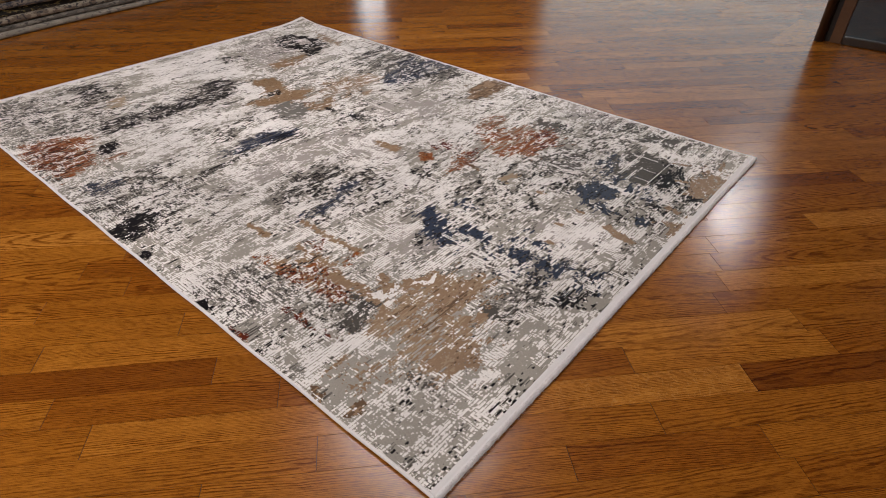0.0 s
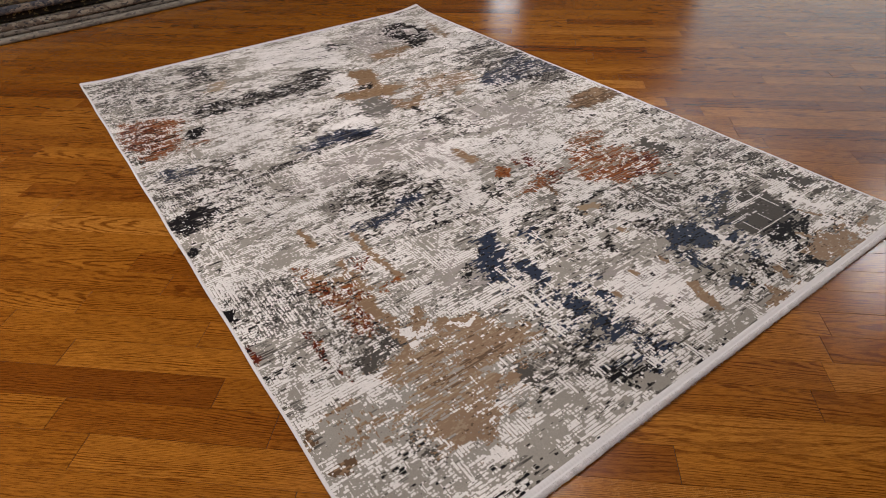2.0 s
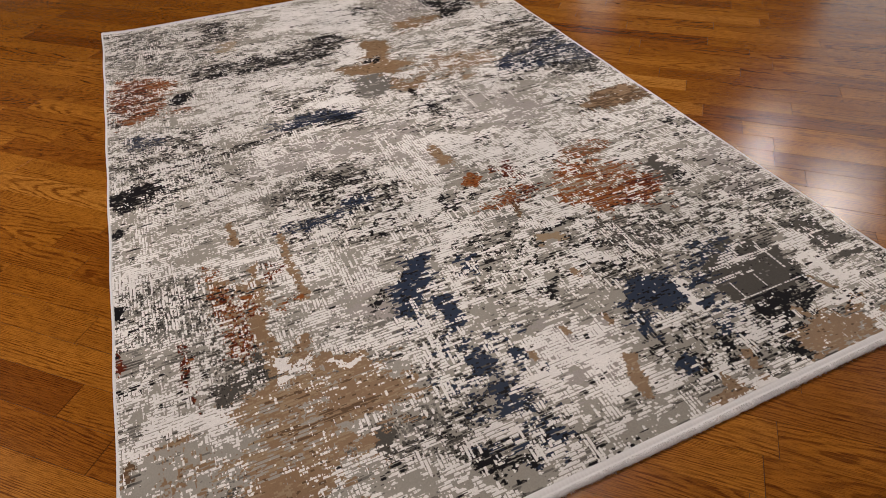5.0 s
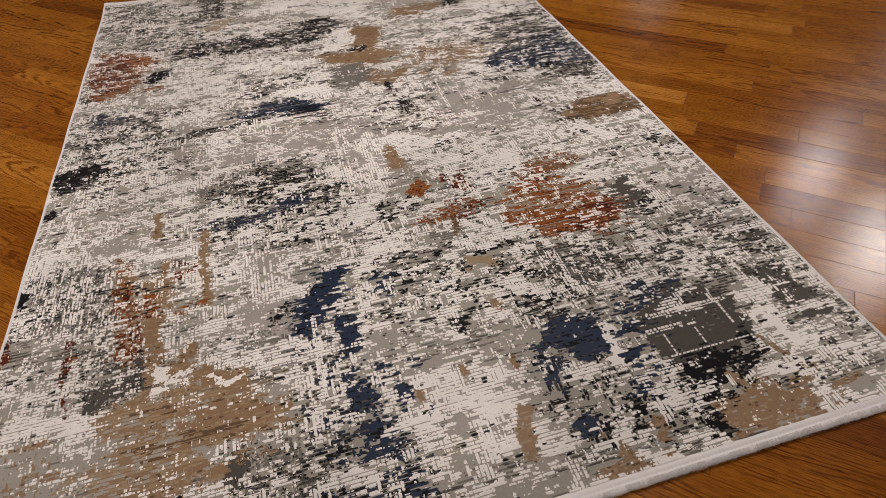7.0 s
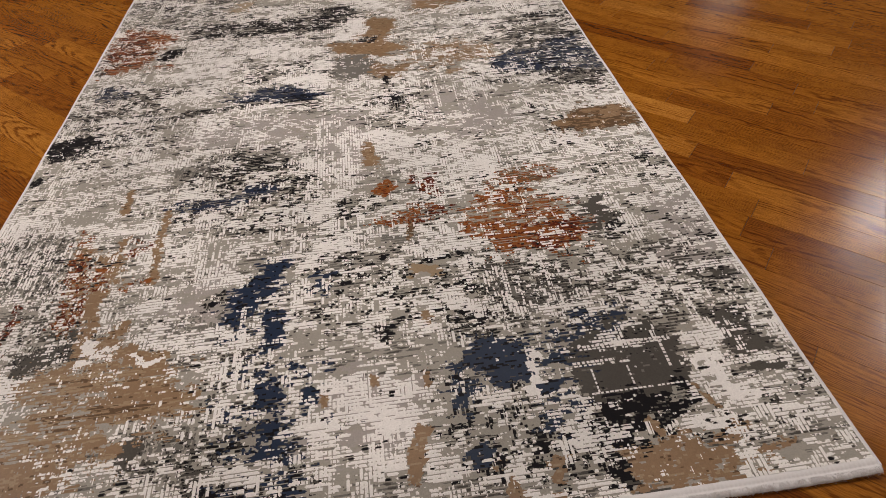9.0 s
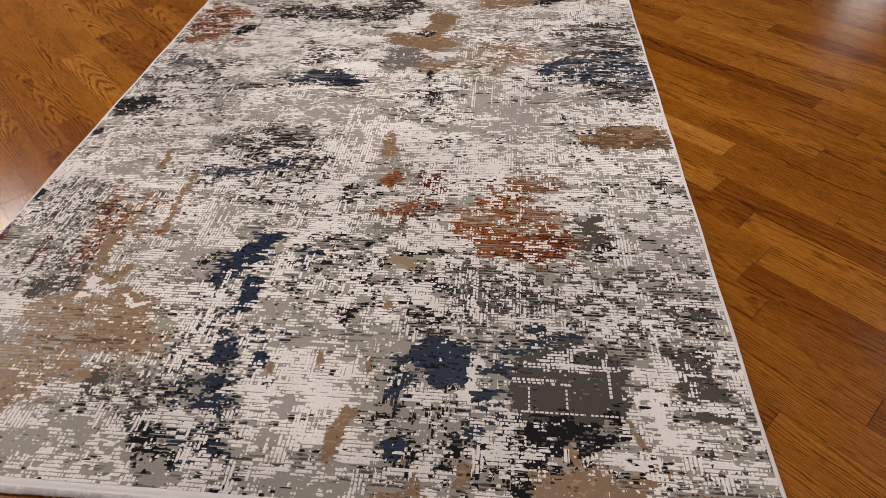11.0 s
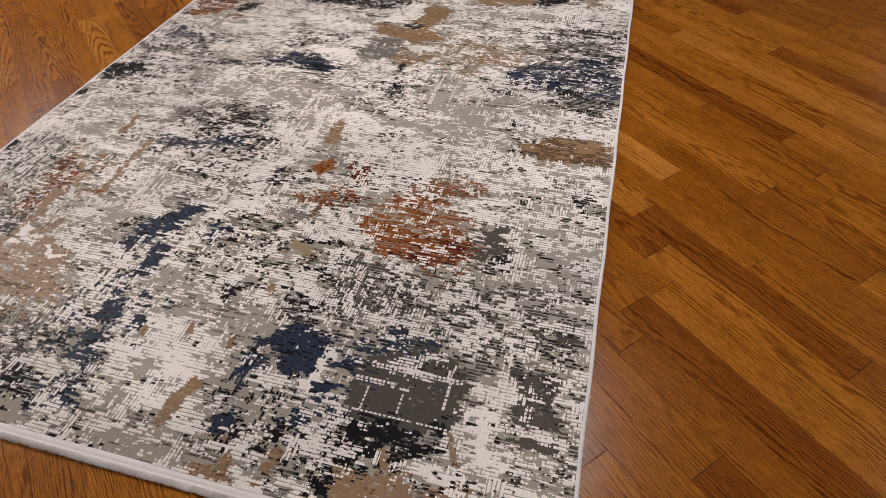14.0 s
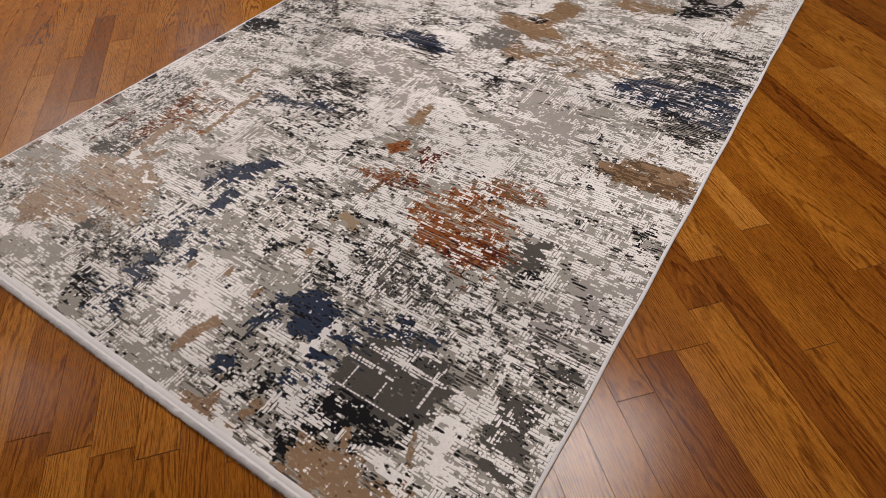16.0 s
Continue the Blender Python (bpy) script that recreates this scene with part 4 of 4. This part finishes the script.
# stretches woven up and down
stand(.03, (-0.116, 1.48), (0.118, 1.47), (0.04, 1.04), (-0.139, 1.07))
stand(.03, (0.282, 1.7), (0.572, 1.6), (0.45, 1.38), (0.253, 1.43))
stand(.02, (-0.285, 0.627), (-0.218, 0.606), (-0.24, 0.376), (-0.312, 0.399))
stand(.03, (0.368, 0.67), (0.475, 0.612), (0.435, 0.436), (0.342, 0.466))
stand(.03, (-0.985, 1.04), (-0.772, 0.97), (-0.746, 0.718), (-0.951, 0.782))
stand(.03, (-0.424, 0.928), (-0.315, 0.916), (-0.333, 0.721), (-0.433, 0.733))
stand(.03, (0.339, 0.609), (0.501, 0.7), (0.597, 0.523), (0.433, 0.474))
stand(.03, (-0.744, 1.63), (-0.57, 1.57), (-0.583, 1.28), (-0.74, 1.33))
stand(.02, (-0.614, 0.732), (-0.545, 0.71), (-0.544, 0.566), (-0.608, 0.587))
stand(.03, (-0.857, 2.8), (-0.7, 2.74), (-0.751, 2.35), (-0.882, 2.4))
stand(.03, (0.393, 2.74), (0.621, 2.77), (0.538, 2.39), (0.273, 2.32))


# single rows of another yarn inside the coloured patches
LINE = even(0.5 * threads(0.03, 2 * CELL) + 0.5 * threads(0.009, 2 * CELL))
for under, over, much in (("navy", "black", 0.16), ("navy", "dark", 0.05), ("rust", "red", 0.14), ("rust", "tan", 0.12), ("rust", "brown", 0.08), ("red", "black", 0.18), ("red", "rust", 0.15), ("tan", "brown", 0.05), ("tan", "ochre", 0.16), ("dark", "mid", 0.03), ("black", "dark", 0.10), ("brown", "tan", 0.20)):
    tone[(tone == PALETTE.index(under)) & (LINE < much)] = PALETTE.index(over)
    LINE = np.roll(LINE, 37, 0)

# white knots over it all: mostly along the rows, in some stretches up and down
marked = tone == PALETTE.index("white")
SPECK = even(0.26 * threads(0.021, KNOT) + 0.24 * threads(0.0095, KNOT) + 0.06 * threads(0.010, 2 * CELL) + 0.08 * threads(0.06, KNOT) + 0.28 * value_noise(0.06, 0.03, 4, 0.65) + SHAPE[ROW] * (0.55 + 0.9 * threads(0.04, KNOT)) + 0.30 * SHAPE[COLUMN])
SPECK_V = even(0.26 * threads(0.024, KNOT, True) + 0.24 * threads(0.0095, KNOT, True) + 0.14 * threads(0.07, KNOT, True) + 0.20 * value_noise(0.03, 0.06, 3) + SHAPE[COLUMN] + 0.30 * SHAPE[ROW])
WEAVE = even(0.5 * threads(0.06, 4 * KNOT) + 0.5 * value_noise(0.06, 0.08, 3))
plaid = np.where(WEAVE < 0.07, SPECK_V, np.where(WEAVE > 0.80, even(np.minimum(SPECK, SPECK_V)), SPECK))
PANEL = even(0.35 * threads(0.12, 5 * KNOT) + 0.15 * threads(0.05, 3 * KNOT) + 0.50 * value_noise(0.12, 0.06, 3))
plaid = np.where(0.35 * DASH + 0.65 * BLOT < standing * 0.85, np.where(BLOT_B < 0.6, SPECK_V, plaid), plaid)
share = np.clip(white_share + 0.46 * (PANEL - 0.54) * (white_share > 0.25), 0, 0.95)
share = np.where(tone > PALETTE.index("mid"), share * 0.5, share)
tone[plaid < share] = PALETTE.index("white")
tone[marked & (SPECK < 0.93)] = PALETTE.index("white")

# dark dashes strewn along the rows
STRAY = even(0.42 * threads(0.014, KNOT) + SHAPE[ROW] + 0.46 * value_noise(0.12, 0.04, 4, 0.6))
tone[(STRAY < 0.028) & (white_share > 0.25)] = PALETTE.index("dark")
tone[(STRAY < 0.017) & (white_share > 0.25)] = PALETTE.index("black")


def track(a, b, at, across, double):
    """A line of white knots a few millimetres long, or two such lines side by side."""
    along, side = (U, V) if across else (V, U)
    for shift in (0.0, 3.6 * CELL) if double else (0.0,):
        knots = (along / 0.0105 + rng.random()) % 1 < 0.72
        kept = threads(0.02, 40 * KNOT, not across) > 0.16
        tone[(along > a) & (along < b) & (np.abs(side - at - shift) < 1.2 * CELL) & knots & kept] = PALETTE.index("white")



# double and single tracks of white knots
track(0.510, 0.723, 0.364, across=True, double=True)
track(0.488, 0.585, 0.323, across=True, double=True)
track(0.506, 0.727, 0.250, across=True, double=False)
track(0.356, 0.419, 0.615, across=False, double=True)
track(0.258, 0.350, 0.606, across=False, double=False)
track(0.449, 0.523, 0.218, across=True, double=True)
track(0.820, 0.963, 0.280, across=True, double=True)
track(0.887, 0.933, 0.452, across=True, double=True)
track(0.906, 0.965, 0.423, across=True, double=True)
track(0.252, 0.325, 0.525, across=False, double=False)
track(0.292, 0.377, 0.702, across=False, double=False)
track(0.506, 0.640, 0.389, across=False, double=True)
track(0.500, 0.609, 0.424, across=False, double=False)
track(0.405, 0.619, -0.271, across=False, double=True)
track(-0.417, -0.167, 0.499, across=True, double=True)
track(-0.370, -0.175, 0.453, across=True, double=False)
track(1.058, 1.247, -0.121, across=False, double=True)
track(-0.888, -0.627, 1.576, across=True, double=True)
track(1.263, 1.432, -0.096, across=False, double=True)
track(1.455, 1.593, 0.334, across=False, double=True)
track(1.453, 1.613, 0.403, across=False, double=False)
track(0.723, 0.787, 0.368, across=True, double=True)
track(0.291, 0.393, 0.393, across=False, double=True)
track(0.271, 0.472, 0.808, across=False, double=False)
track(0.275, 0.476, 0.821, across=False, double=False)

# the pile: one quad a knot, white and dark yarn standing a little proud of the grey ground
shade = YARN[tone] * (1 + 0.16 * (rng.random((NV, NU, 1)) - 0.5)) * (0.90 + 0.2 * value_noise(0.3, 0.2, 3)[..., None])
height = np.where(tone == 0, 0.0016, np.where(tone >= 4, 0.0008, 0.0)) + 0.0004 * rng.random((NV, NU))
padded = np.pad(height, 1, mode="edge")
knot = (padded[:-1, :-1] + padded[1:, :-1] + padded[:-1, 1:] + padded[1:, 1:]) / 4
gx, gy = np.meshgrid(np.arange(NU + 1) * CELL - RW, np.arange(NV + 1) * CELL + RL0)
wave = 0.0012 * np.sin(gx * 5.1 + gy * 1.7) * np.sin(gy * 3.3)
curl = 0.022 * np.clip(1 - np.hypot(gx - 1.0, gy - 2.95) / 0.22, 0, 1) ** 2 + 0.010 * np.clip(1 - np.hypot(gx + 1.0, gy - 2.95) / 0.2, 0, 1) ** 2 + 0.006 * np.clip(1 - np.hypot(gx - 1.0, gy) / 0.15, 0, 1) ** 2
gz = 0.0085 + knot + wave + curl
verts = np.stack([gx, gy, gz], -1).reshape(-1, 3)
row = np.arange(NV)[:, None] * (NU + 1) + np.arange(NU)[None, :]
quads = np.stack([row, row + 1, row + NU + 2, row + NU + 1], -1).reshape(-1, 4)
me = bpy.data.meshes.new("pile")
me.vertices.add(len(verts))
me.vertices.foreach_set("co", verts.ravel())
me.loops.add(quads.size)
me.loops.foreach_set("vertex_index", quads.ravel())
me.polygons.add(len(quads))
me.polygons.foreach_set("loop_start", np.arange(len(quads)) * 4)
me.polygons.foreach_set("use_smooth", np.ones(len(quads), bool))
me.update(calc_edges=True)
yarn = me.attributes.new("yarn", "FLOAT_COLOR", "FACE")
yarn.data.foreach_set("color", np.concatenate([np.clip(shade, 0, 1), GLOSS[tone][..., None]], -1).ravel())


def wool(name, from_yarn, colour=(0.6, 0.58, 0.56)):
    n = Nodes(name)
    fine = n.noise(n.place(), 420.0, 2.0, 0.6)
    streak = n.noise(n.mapping(n.place(), (60.0, 9.0, 1.0)), 1.0, 3.0)
    if from_yarn:
        a = n.add("ShaderNodeAttribute")
        a.attribute_name = "yarn"
        base = a.outputs["Color"]
        n.link(a.outputs["Alpha"], n.bsdf.inputs["Specular IOR Level"])
    else:
        base = n.mix(1.0, colour, colour)
    c = n.mix(n.math("MULTIPLY", fine, 0.35), base, (0.55, 0.55, 0.55), "MULTIPLY")
    c = n.mix(n.math("MULTIPLY", streak, 0.22), c, (0.6, 0.6, 0.6), "MULTIPLY")
    n.link(c, n.bsdf.inputs["Base Color"])
    n.bsdf.inputs["Roughness"].default_value = 0.46 if from_yarn else 0.75
    if not from_yarn:
        n.bsdf.inputs["Specular IOR Level"].default_value = 0.06
    n.bsdf.inputs["Sheen Weight"].default_value = 0.01
    n.bsdf.inputs["Sheen Roughness"].default_value = 0.45
    n.bump(fine, 0.3, 0.0015)
    return n.mat


WOOL, FRINGE = wool("woven_wool", True), wool("white_fringe_yarn", False, (0.80, 0.78, 0.79))
rug = tagged(new("rug"), "abstract distressed rug in grey, white, navy, tan and rust", "rug")
part("woven_field", me, WOOL, rug)
part("backing", box(bmesh.new(), -RW + 0.002, RL0 - 0.01, 0.0005, RW - 0.002, RL1 + 0.01, 0.0075), plain("rug_backing", (0.30, 0.27, 0.23), 0.9), rug)


def lift(x, y):
    return 0.022 * max(0, 1 - math.hypot(x - 1.0, y - 2.95) / 0.22) ** 2 + 0.010 * max(0, 1 - math.hypot(x + 1.0, y - 2.95) / 0.2) ** 2 + 0.006 * max(0, 1 - math.hypot(x - 1.0, y) / 0.15) ** 2


def tube(bm, points, radius, sides=8):
    rings = []
    for i, p in enumerate(points):
        d = (points[min(i + 1, len(points) - 1)] - points[max(i - 1, 0)]).normalized()
        a = d.cross(Vector((0, 0, 1))).normalized()
        b = a.cross(d)
        rings.append([bm.verts.new(p + (a * math.cos(t) + b * math.sin(t)) * radius) for t in [math.tau * j / sides for j in range(sides)]])
    for r, s in zip(rings, rings[1:]):
        for j in range(sides):
            bm.faces.new((r[j], r[(j + 1) % sides], s[(j + 1) % sides], s[j]))
    bmesh.ops.recalc_face_normals(bm, faces=bm.faces)


for side in (-1, 1):
    bm = bmesh.new()
    tube(bm, [Vector((side * (RW + 0.001) + 0.0012 * math.sin(i * 0.35), 0.012 + i * (2.93 / 140), 0.0062 + lift(side, 0.012 + i * (2.93 / 140)))) for i in range(141)], 0.0052)
    part("binding", bm, FRINGE, rug, "white overcast edge cord", True)


def fringe(y_in, y_out):
    """A flat stitched ribbon and, outside it, a brushed tuft that overhangs the floor."""
    bm = bmesh.new()
    dice = random.Random(int(abs(y_out) * 1000) + 3)
    n, prof = 900, ((0.0, 0.0070), (0.05, 0.0092), (0.25, 0.0096), (0.44, 0.0092), (0.50, 0.0080), (0.56, 0.0094), (0.74, 0.0100), (0.90, 0.0088), (1.0, 0.0062), (1.02, 0.0040), (0.96, 0.0026))
    tufts = [dice.uniform(-1, 1) for _ in range(n + 8)]
    rows = []
    for i in range(n + 1):
        x = -RW + 2 * RW * i / n
        rough = sum(tufts[i:i + 5]) / 5 + 0.5 * tufts[i]
        reach = 1 + 0.035 * math.sin(x * 9) + 0.025 * math.sin(x * 23 + 1) + 0.05 * rough
        rows.append([bm.verts.new((x + 0.0007 * rough * (f > 0.6), y_in + (y_out - y_in) * f * (reach if f > 0.6 else 1), max(z + (0.0009 * rough if f > 0.6 else 0.0002 * (-1) ** (i // 2)), 0.0006) + lift(x, y_out))) for f, z in prof])
    for r, s in zip(rows, rows[1:]):
        for j in range(len(prof) - 1):
            bm.faces.new((r[j], s[j], s[j + 1], r[j + 1]))
    bmesh.ops.recalc_face_normals(bm, faces=bm.faces)
    band = part("fringe", bm, FRINGE, rug, "short brushed white fringe", True)
    hairs_v, hairs_f = [], []
    for _ in range(9000):
        x = dice.uniform(-RW, RW)
        f = dice.uniform(0.62, 1.0)
        y = y_in + (y_out - y_in) * f
        z = (0.0100 if f < 0.85 else 0.0100 - (f - 0.85) * 0.03) + lift(x, y_out)
        d = Vector((dice.uniform(-0.45, 0.45), math.copysign(1, y_out - y_in), dice.uniform(-0.55, 0.15))).normalized() * dice.uniform(0.003, 0.0070)
        a = Vector((x, y, z))
        b = a + d
        b.z = max(b.z, 0.0022)
        w = Vector((0.0005, 0, 0))
        k = len(hairs_v)
        hairs_v += [a - w, a + w, b + Vector((0, 0, 0.0004)), a + Vector((0, 0, 0.0009))]
        hairs_f += [(k, k + 1, k + 2), (k + 1, k + 3, k + 2), (k + 3, k, k + 2)]
    hm = bpy.data.meshes.new("fringe_hair")
    hm.from_pydata(hairs_v, [], hairs_f)
    hair = part("fringe_hair", hm, FRINGE, band)
    tagged(hair, kind="stuff")


fringe(RL0 + 0.002, 0.0)
fringe(RL1 - 0.002, 2.95)

# ---- pile of folded rugs by the north wall ----
def mottled(name, ground, figure, spark, scale=9.0):
    n = Nodes(name)
    stretched = n.mapping(n.place(), (0.55, 1.0, 1.0))
    big = n.noise(stretched, scale, 4.0, 0.65)
    fine = n.noise(n.place(), scale * 9, 3.0, 0.7)
    c = n.mix(n.ramp(big, [(0.48, (0, 0, 0)), (0.53, (1, 1, 1))]), ground, figure)
    c = n.mix(n.ramp(n.noise(stretched, scale * 2.3, 3.0), [(0.57, (0, 0, 0)), (0.60, (1, 1, 1))]), c, spark)
    c = n.mix(n.math("MULTIPLY", fine, 0.8), c, (0.3, 0.3, 0.3), "MULTIPLY")
    n.link(c, n.bsdf.inputs["Base Color"])
    n.bsdf.inputs["Roughness"].default_value = 0.95
    n.bump(fine, 0.5, 0.004)
    return n.mat


def folded_rug(length, depth, thick, material, label, z, x, back, seed):
    """A rug folded on itself: a flat slab whose front is a soft rounded fold."""
    wob = random.Random(seed)
    ph = [wob.uniform(0, 6) for _ in range(4)]
    bm = bmesh.new()
    prof = []
    for i in range(9):
        a = -math.pi / 2 + math.pi * i / 8
        prof.append((-math.cos(a) * thick * 0.42, thick / 2 + math.sin(a) * thick / 2))
    prof = [(depth, 0.0)] + prof + [(depth, thick)]
    rings = []
    steps = 60
    for s in range(steps + 1):
        px = -length / 2 + length * s / steps
        dy = 0.008 * math.sin(px * 2.1 + ph[0]) + 0.004 * math.sin(px * 5.3 + ph[1])
        dz = 0.0045 * math.sin(px * 3.1 + ph[2]) * (1 if z > 0.02 else 0)
        rings.append([bm.verts.new((px, py + dy, max(pz + dz, 0))) for py, pz in prof])
    for a, b in zip(rings, rings[1:]):
        for j in range(len(prof) - 1):
            bm.faces.new((a[j], a[j + 1], b[j + 1], b[j]))
        bm.faces.new((a[-1], a[0], b[0], b[-1]))
    bm.faces.new(list(reversed(rings[0])))
    bm.faces.new(rings[-1])
    bmesh.ops.recalc_face_normals(bm, faces=bm.faces)
    me = mesh_of("folded_rug", bm)
    me.materials.append(material)
    me.polygons.foreach_set("use_smooth", [True] * len(me.polygons))
    ob = tagged(new("folded_rug", me), label, "rug", "pile of folded rugs")
    ob.matrix_world = pose(-0.6, 3.94, 0, 0, 0, 5.2) @ pose(x, back, z)
    return ob


PILE = [
    (0.034, (0.36, 0.32, 0.27), (0.28, 0.25, 0.21), (0.16, 0.14, 0.13), "pale grey folded rug at the foot of the pile"),
    (0.030, (0.24, 0.21, 0.18), (0.13, 0.115, 0.10), (0.05, 0.045, 0.04), "thin grey folded rug flecked with charcoal"),
    (0.042, (0.36, 0.31, 0.25), (0.17, 0.13, 0.10), (0.045, 0.04, 0.045), "beige folded rug mottled with charcoal and slate"),
    (0.046, (0.013, 0.011, 0.010), (0.019, 0.016, 0.012), (0.288, 0.224, 0.096), "black folded rug sprinkled with gold flecks"),
    (0.042, (0.264, 0.216, 0.176), (0.072, 0.072, 0.088), (0.028, 0.032, 0.048), "beige folded rug mottled with slate blue"),
    (0.040, (0.176, 0.136, 0.080), (0.048, 0.036, 0.028), (0.208, 0.120, 0.056), "brown folded rug with ochre and rust blotches"),
    (0.044, (0.096, 0.080, 0.068), (0.028, 0.024, 0.024), (0.160, 0.128, 0.088), "dark brown folded rug in the pile"),
    (0.042, (0.104, 0.080, 0.068), (0.056, 0.048, 0.044), (0.128, 0.104, 0.072), "taupe folded rug near the top of the pile"),
    (0.046, (0.040, 0.034, 0.034), (0.024, 0.020, 0.019), (0.096, 0.072, 0.048), "charcoal folded rug near the top of the pile"),
    (0.042, (0.080, 0.068, 0.060), (0.040, 0.036, 0.032), (0.128, 0.096, 0.064), "grey-brown folded rug high in the pile"),
    (0.046, (0.040, 0.034, 0.034), (0.024, 0.020, 0.019), (0.080, 0.064, 0.048), "charcoal folded rug on top of the pile"),
]
level = 0.001
for i, (thick, ground, figure, spark, label) in enumerate(PILE):
    folded_rug(4.4 - 0.06 * (i % 3), 0.85, thick, mottled("pile_rug_wool", ground, figure, spark, 26 + 3 * i), label, level, 0.05 * ((i * 7) % 5 - 2), 0.035 + 0.012 * ((i * 5) % 4), i)
    level += thick

# ---- glazed door ----
STAIN = plain("dark_stained_wood", (0.040, 0.020, 0.010), 0.35, 0.0, 60.0, 0.3)
STAIN_IN = plain("brown_stained_wood", (0.10, 0.045, 0.018), 0.55, 0.0, 60.0, 0.3)
STEEL = plain("dull_steel", (0.10, 0.095, 0.09), 0.3, 1.0, 90.0, 0.1)
glass = Nodes("door_glass")
glass.bsdf.inputs["Base Color"].default_value = (0.10, 0.105, 0.115, 1)
glass.bsdf.inputs["IOR"].default_value = 1.3
glass.bsdf.inputs["Transmission Weight"].default_value, glass.bsdf.inputs["Roughness"].default_value = 1.0, 0.02


def glazed_door(m, width, height):
    """A door leaf that stands open, its near lower corner at nought, running to -y."""
    top = tagged(new("glazed_door"), "open glazed door with a dark stained wooden frame", "door")
    top.matrix_world = m
    for name, y in (("stile", 0.0), ("stile", -width + 0.055)):
        bm = bmesh.new()
        r = 0.0275
        base = [(r + math.cos(a) * r * 1.6 - 0.02, -r + math.sin(a) * r + y) for a in [math.tau * i / 20 for i in range(20)]]
        lo, hi = [bm.verts.new((px, py, 0.0)) for px, py in base], [bm.verts.new((px, py, height)) for px, py in base]
        for i in range(20):
            bm.faces.new((lo[i], lo[(i + 1) % 20], hi[(i + 1) % 20], hi[i]))
        bm.faces.new(list(reversed(lo)))
        bm.faces.new(hi)
        part(name, bm, STAIN, top, "rounded dark wooden upright", True)
    # near-black strip that closes the gap between upright and inner stile
    part("filler_strip", box(bmesh.new(), 0.020, -0.088, 0.0, 0.050, -0.045, height - 0.02), plain("black_filler", (0.012, 0.010, 0.009), 0.5), top)
    part("inner_stile", box(bmesh.new(), 0.0, -0.150, 0.0005, 0.05, -0.086, height - 0.03, 0.004), STAIN_IN, top)
    part("inner_stile", box(bmesh.new(), 0.0, -width + 0.05, 0.0005, 0.05, -width + 0.12, height - 0.03, 0.004), STAIN_IN, top)
    part("bottom_rail", box(bmesh.new(), 0.002, -width + 0.119, 0.0005, 0.05, -0.149, 0.050, 0.005), STEEL, top, "dull metal bottom rail")
    part("top_rail", box(bmesh.new(), 0.002, -width + 0.121, height - 0.09, 0.05, -0.151, height - 0.03, 0.005), STAIN_IN, top)
    pane = part("pane", box(bmesh.new(), 0.024, -width + 0.119, 0.048, 0.030, -0.149, height - 0.088), glass.mat, top, "clear glass pane")
    pane.visible_shadow = False
    return top


glazed_door(pose(2.93, 0.262, 0.0, 0, 0, 2.0), 1.0, 2.05)
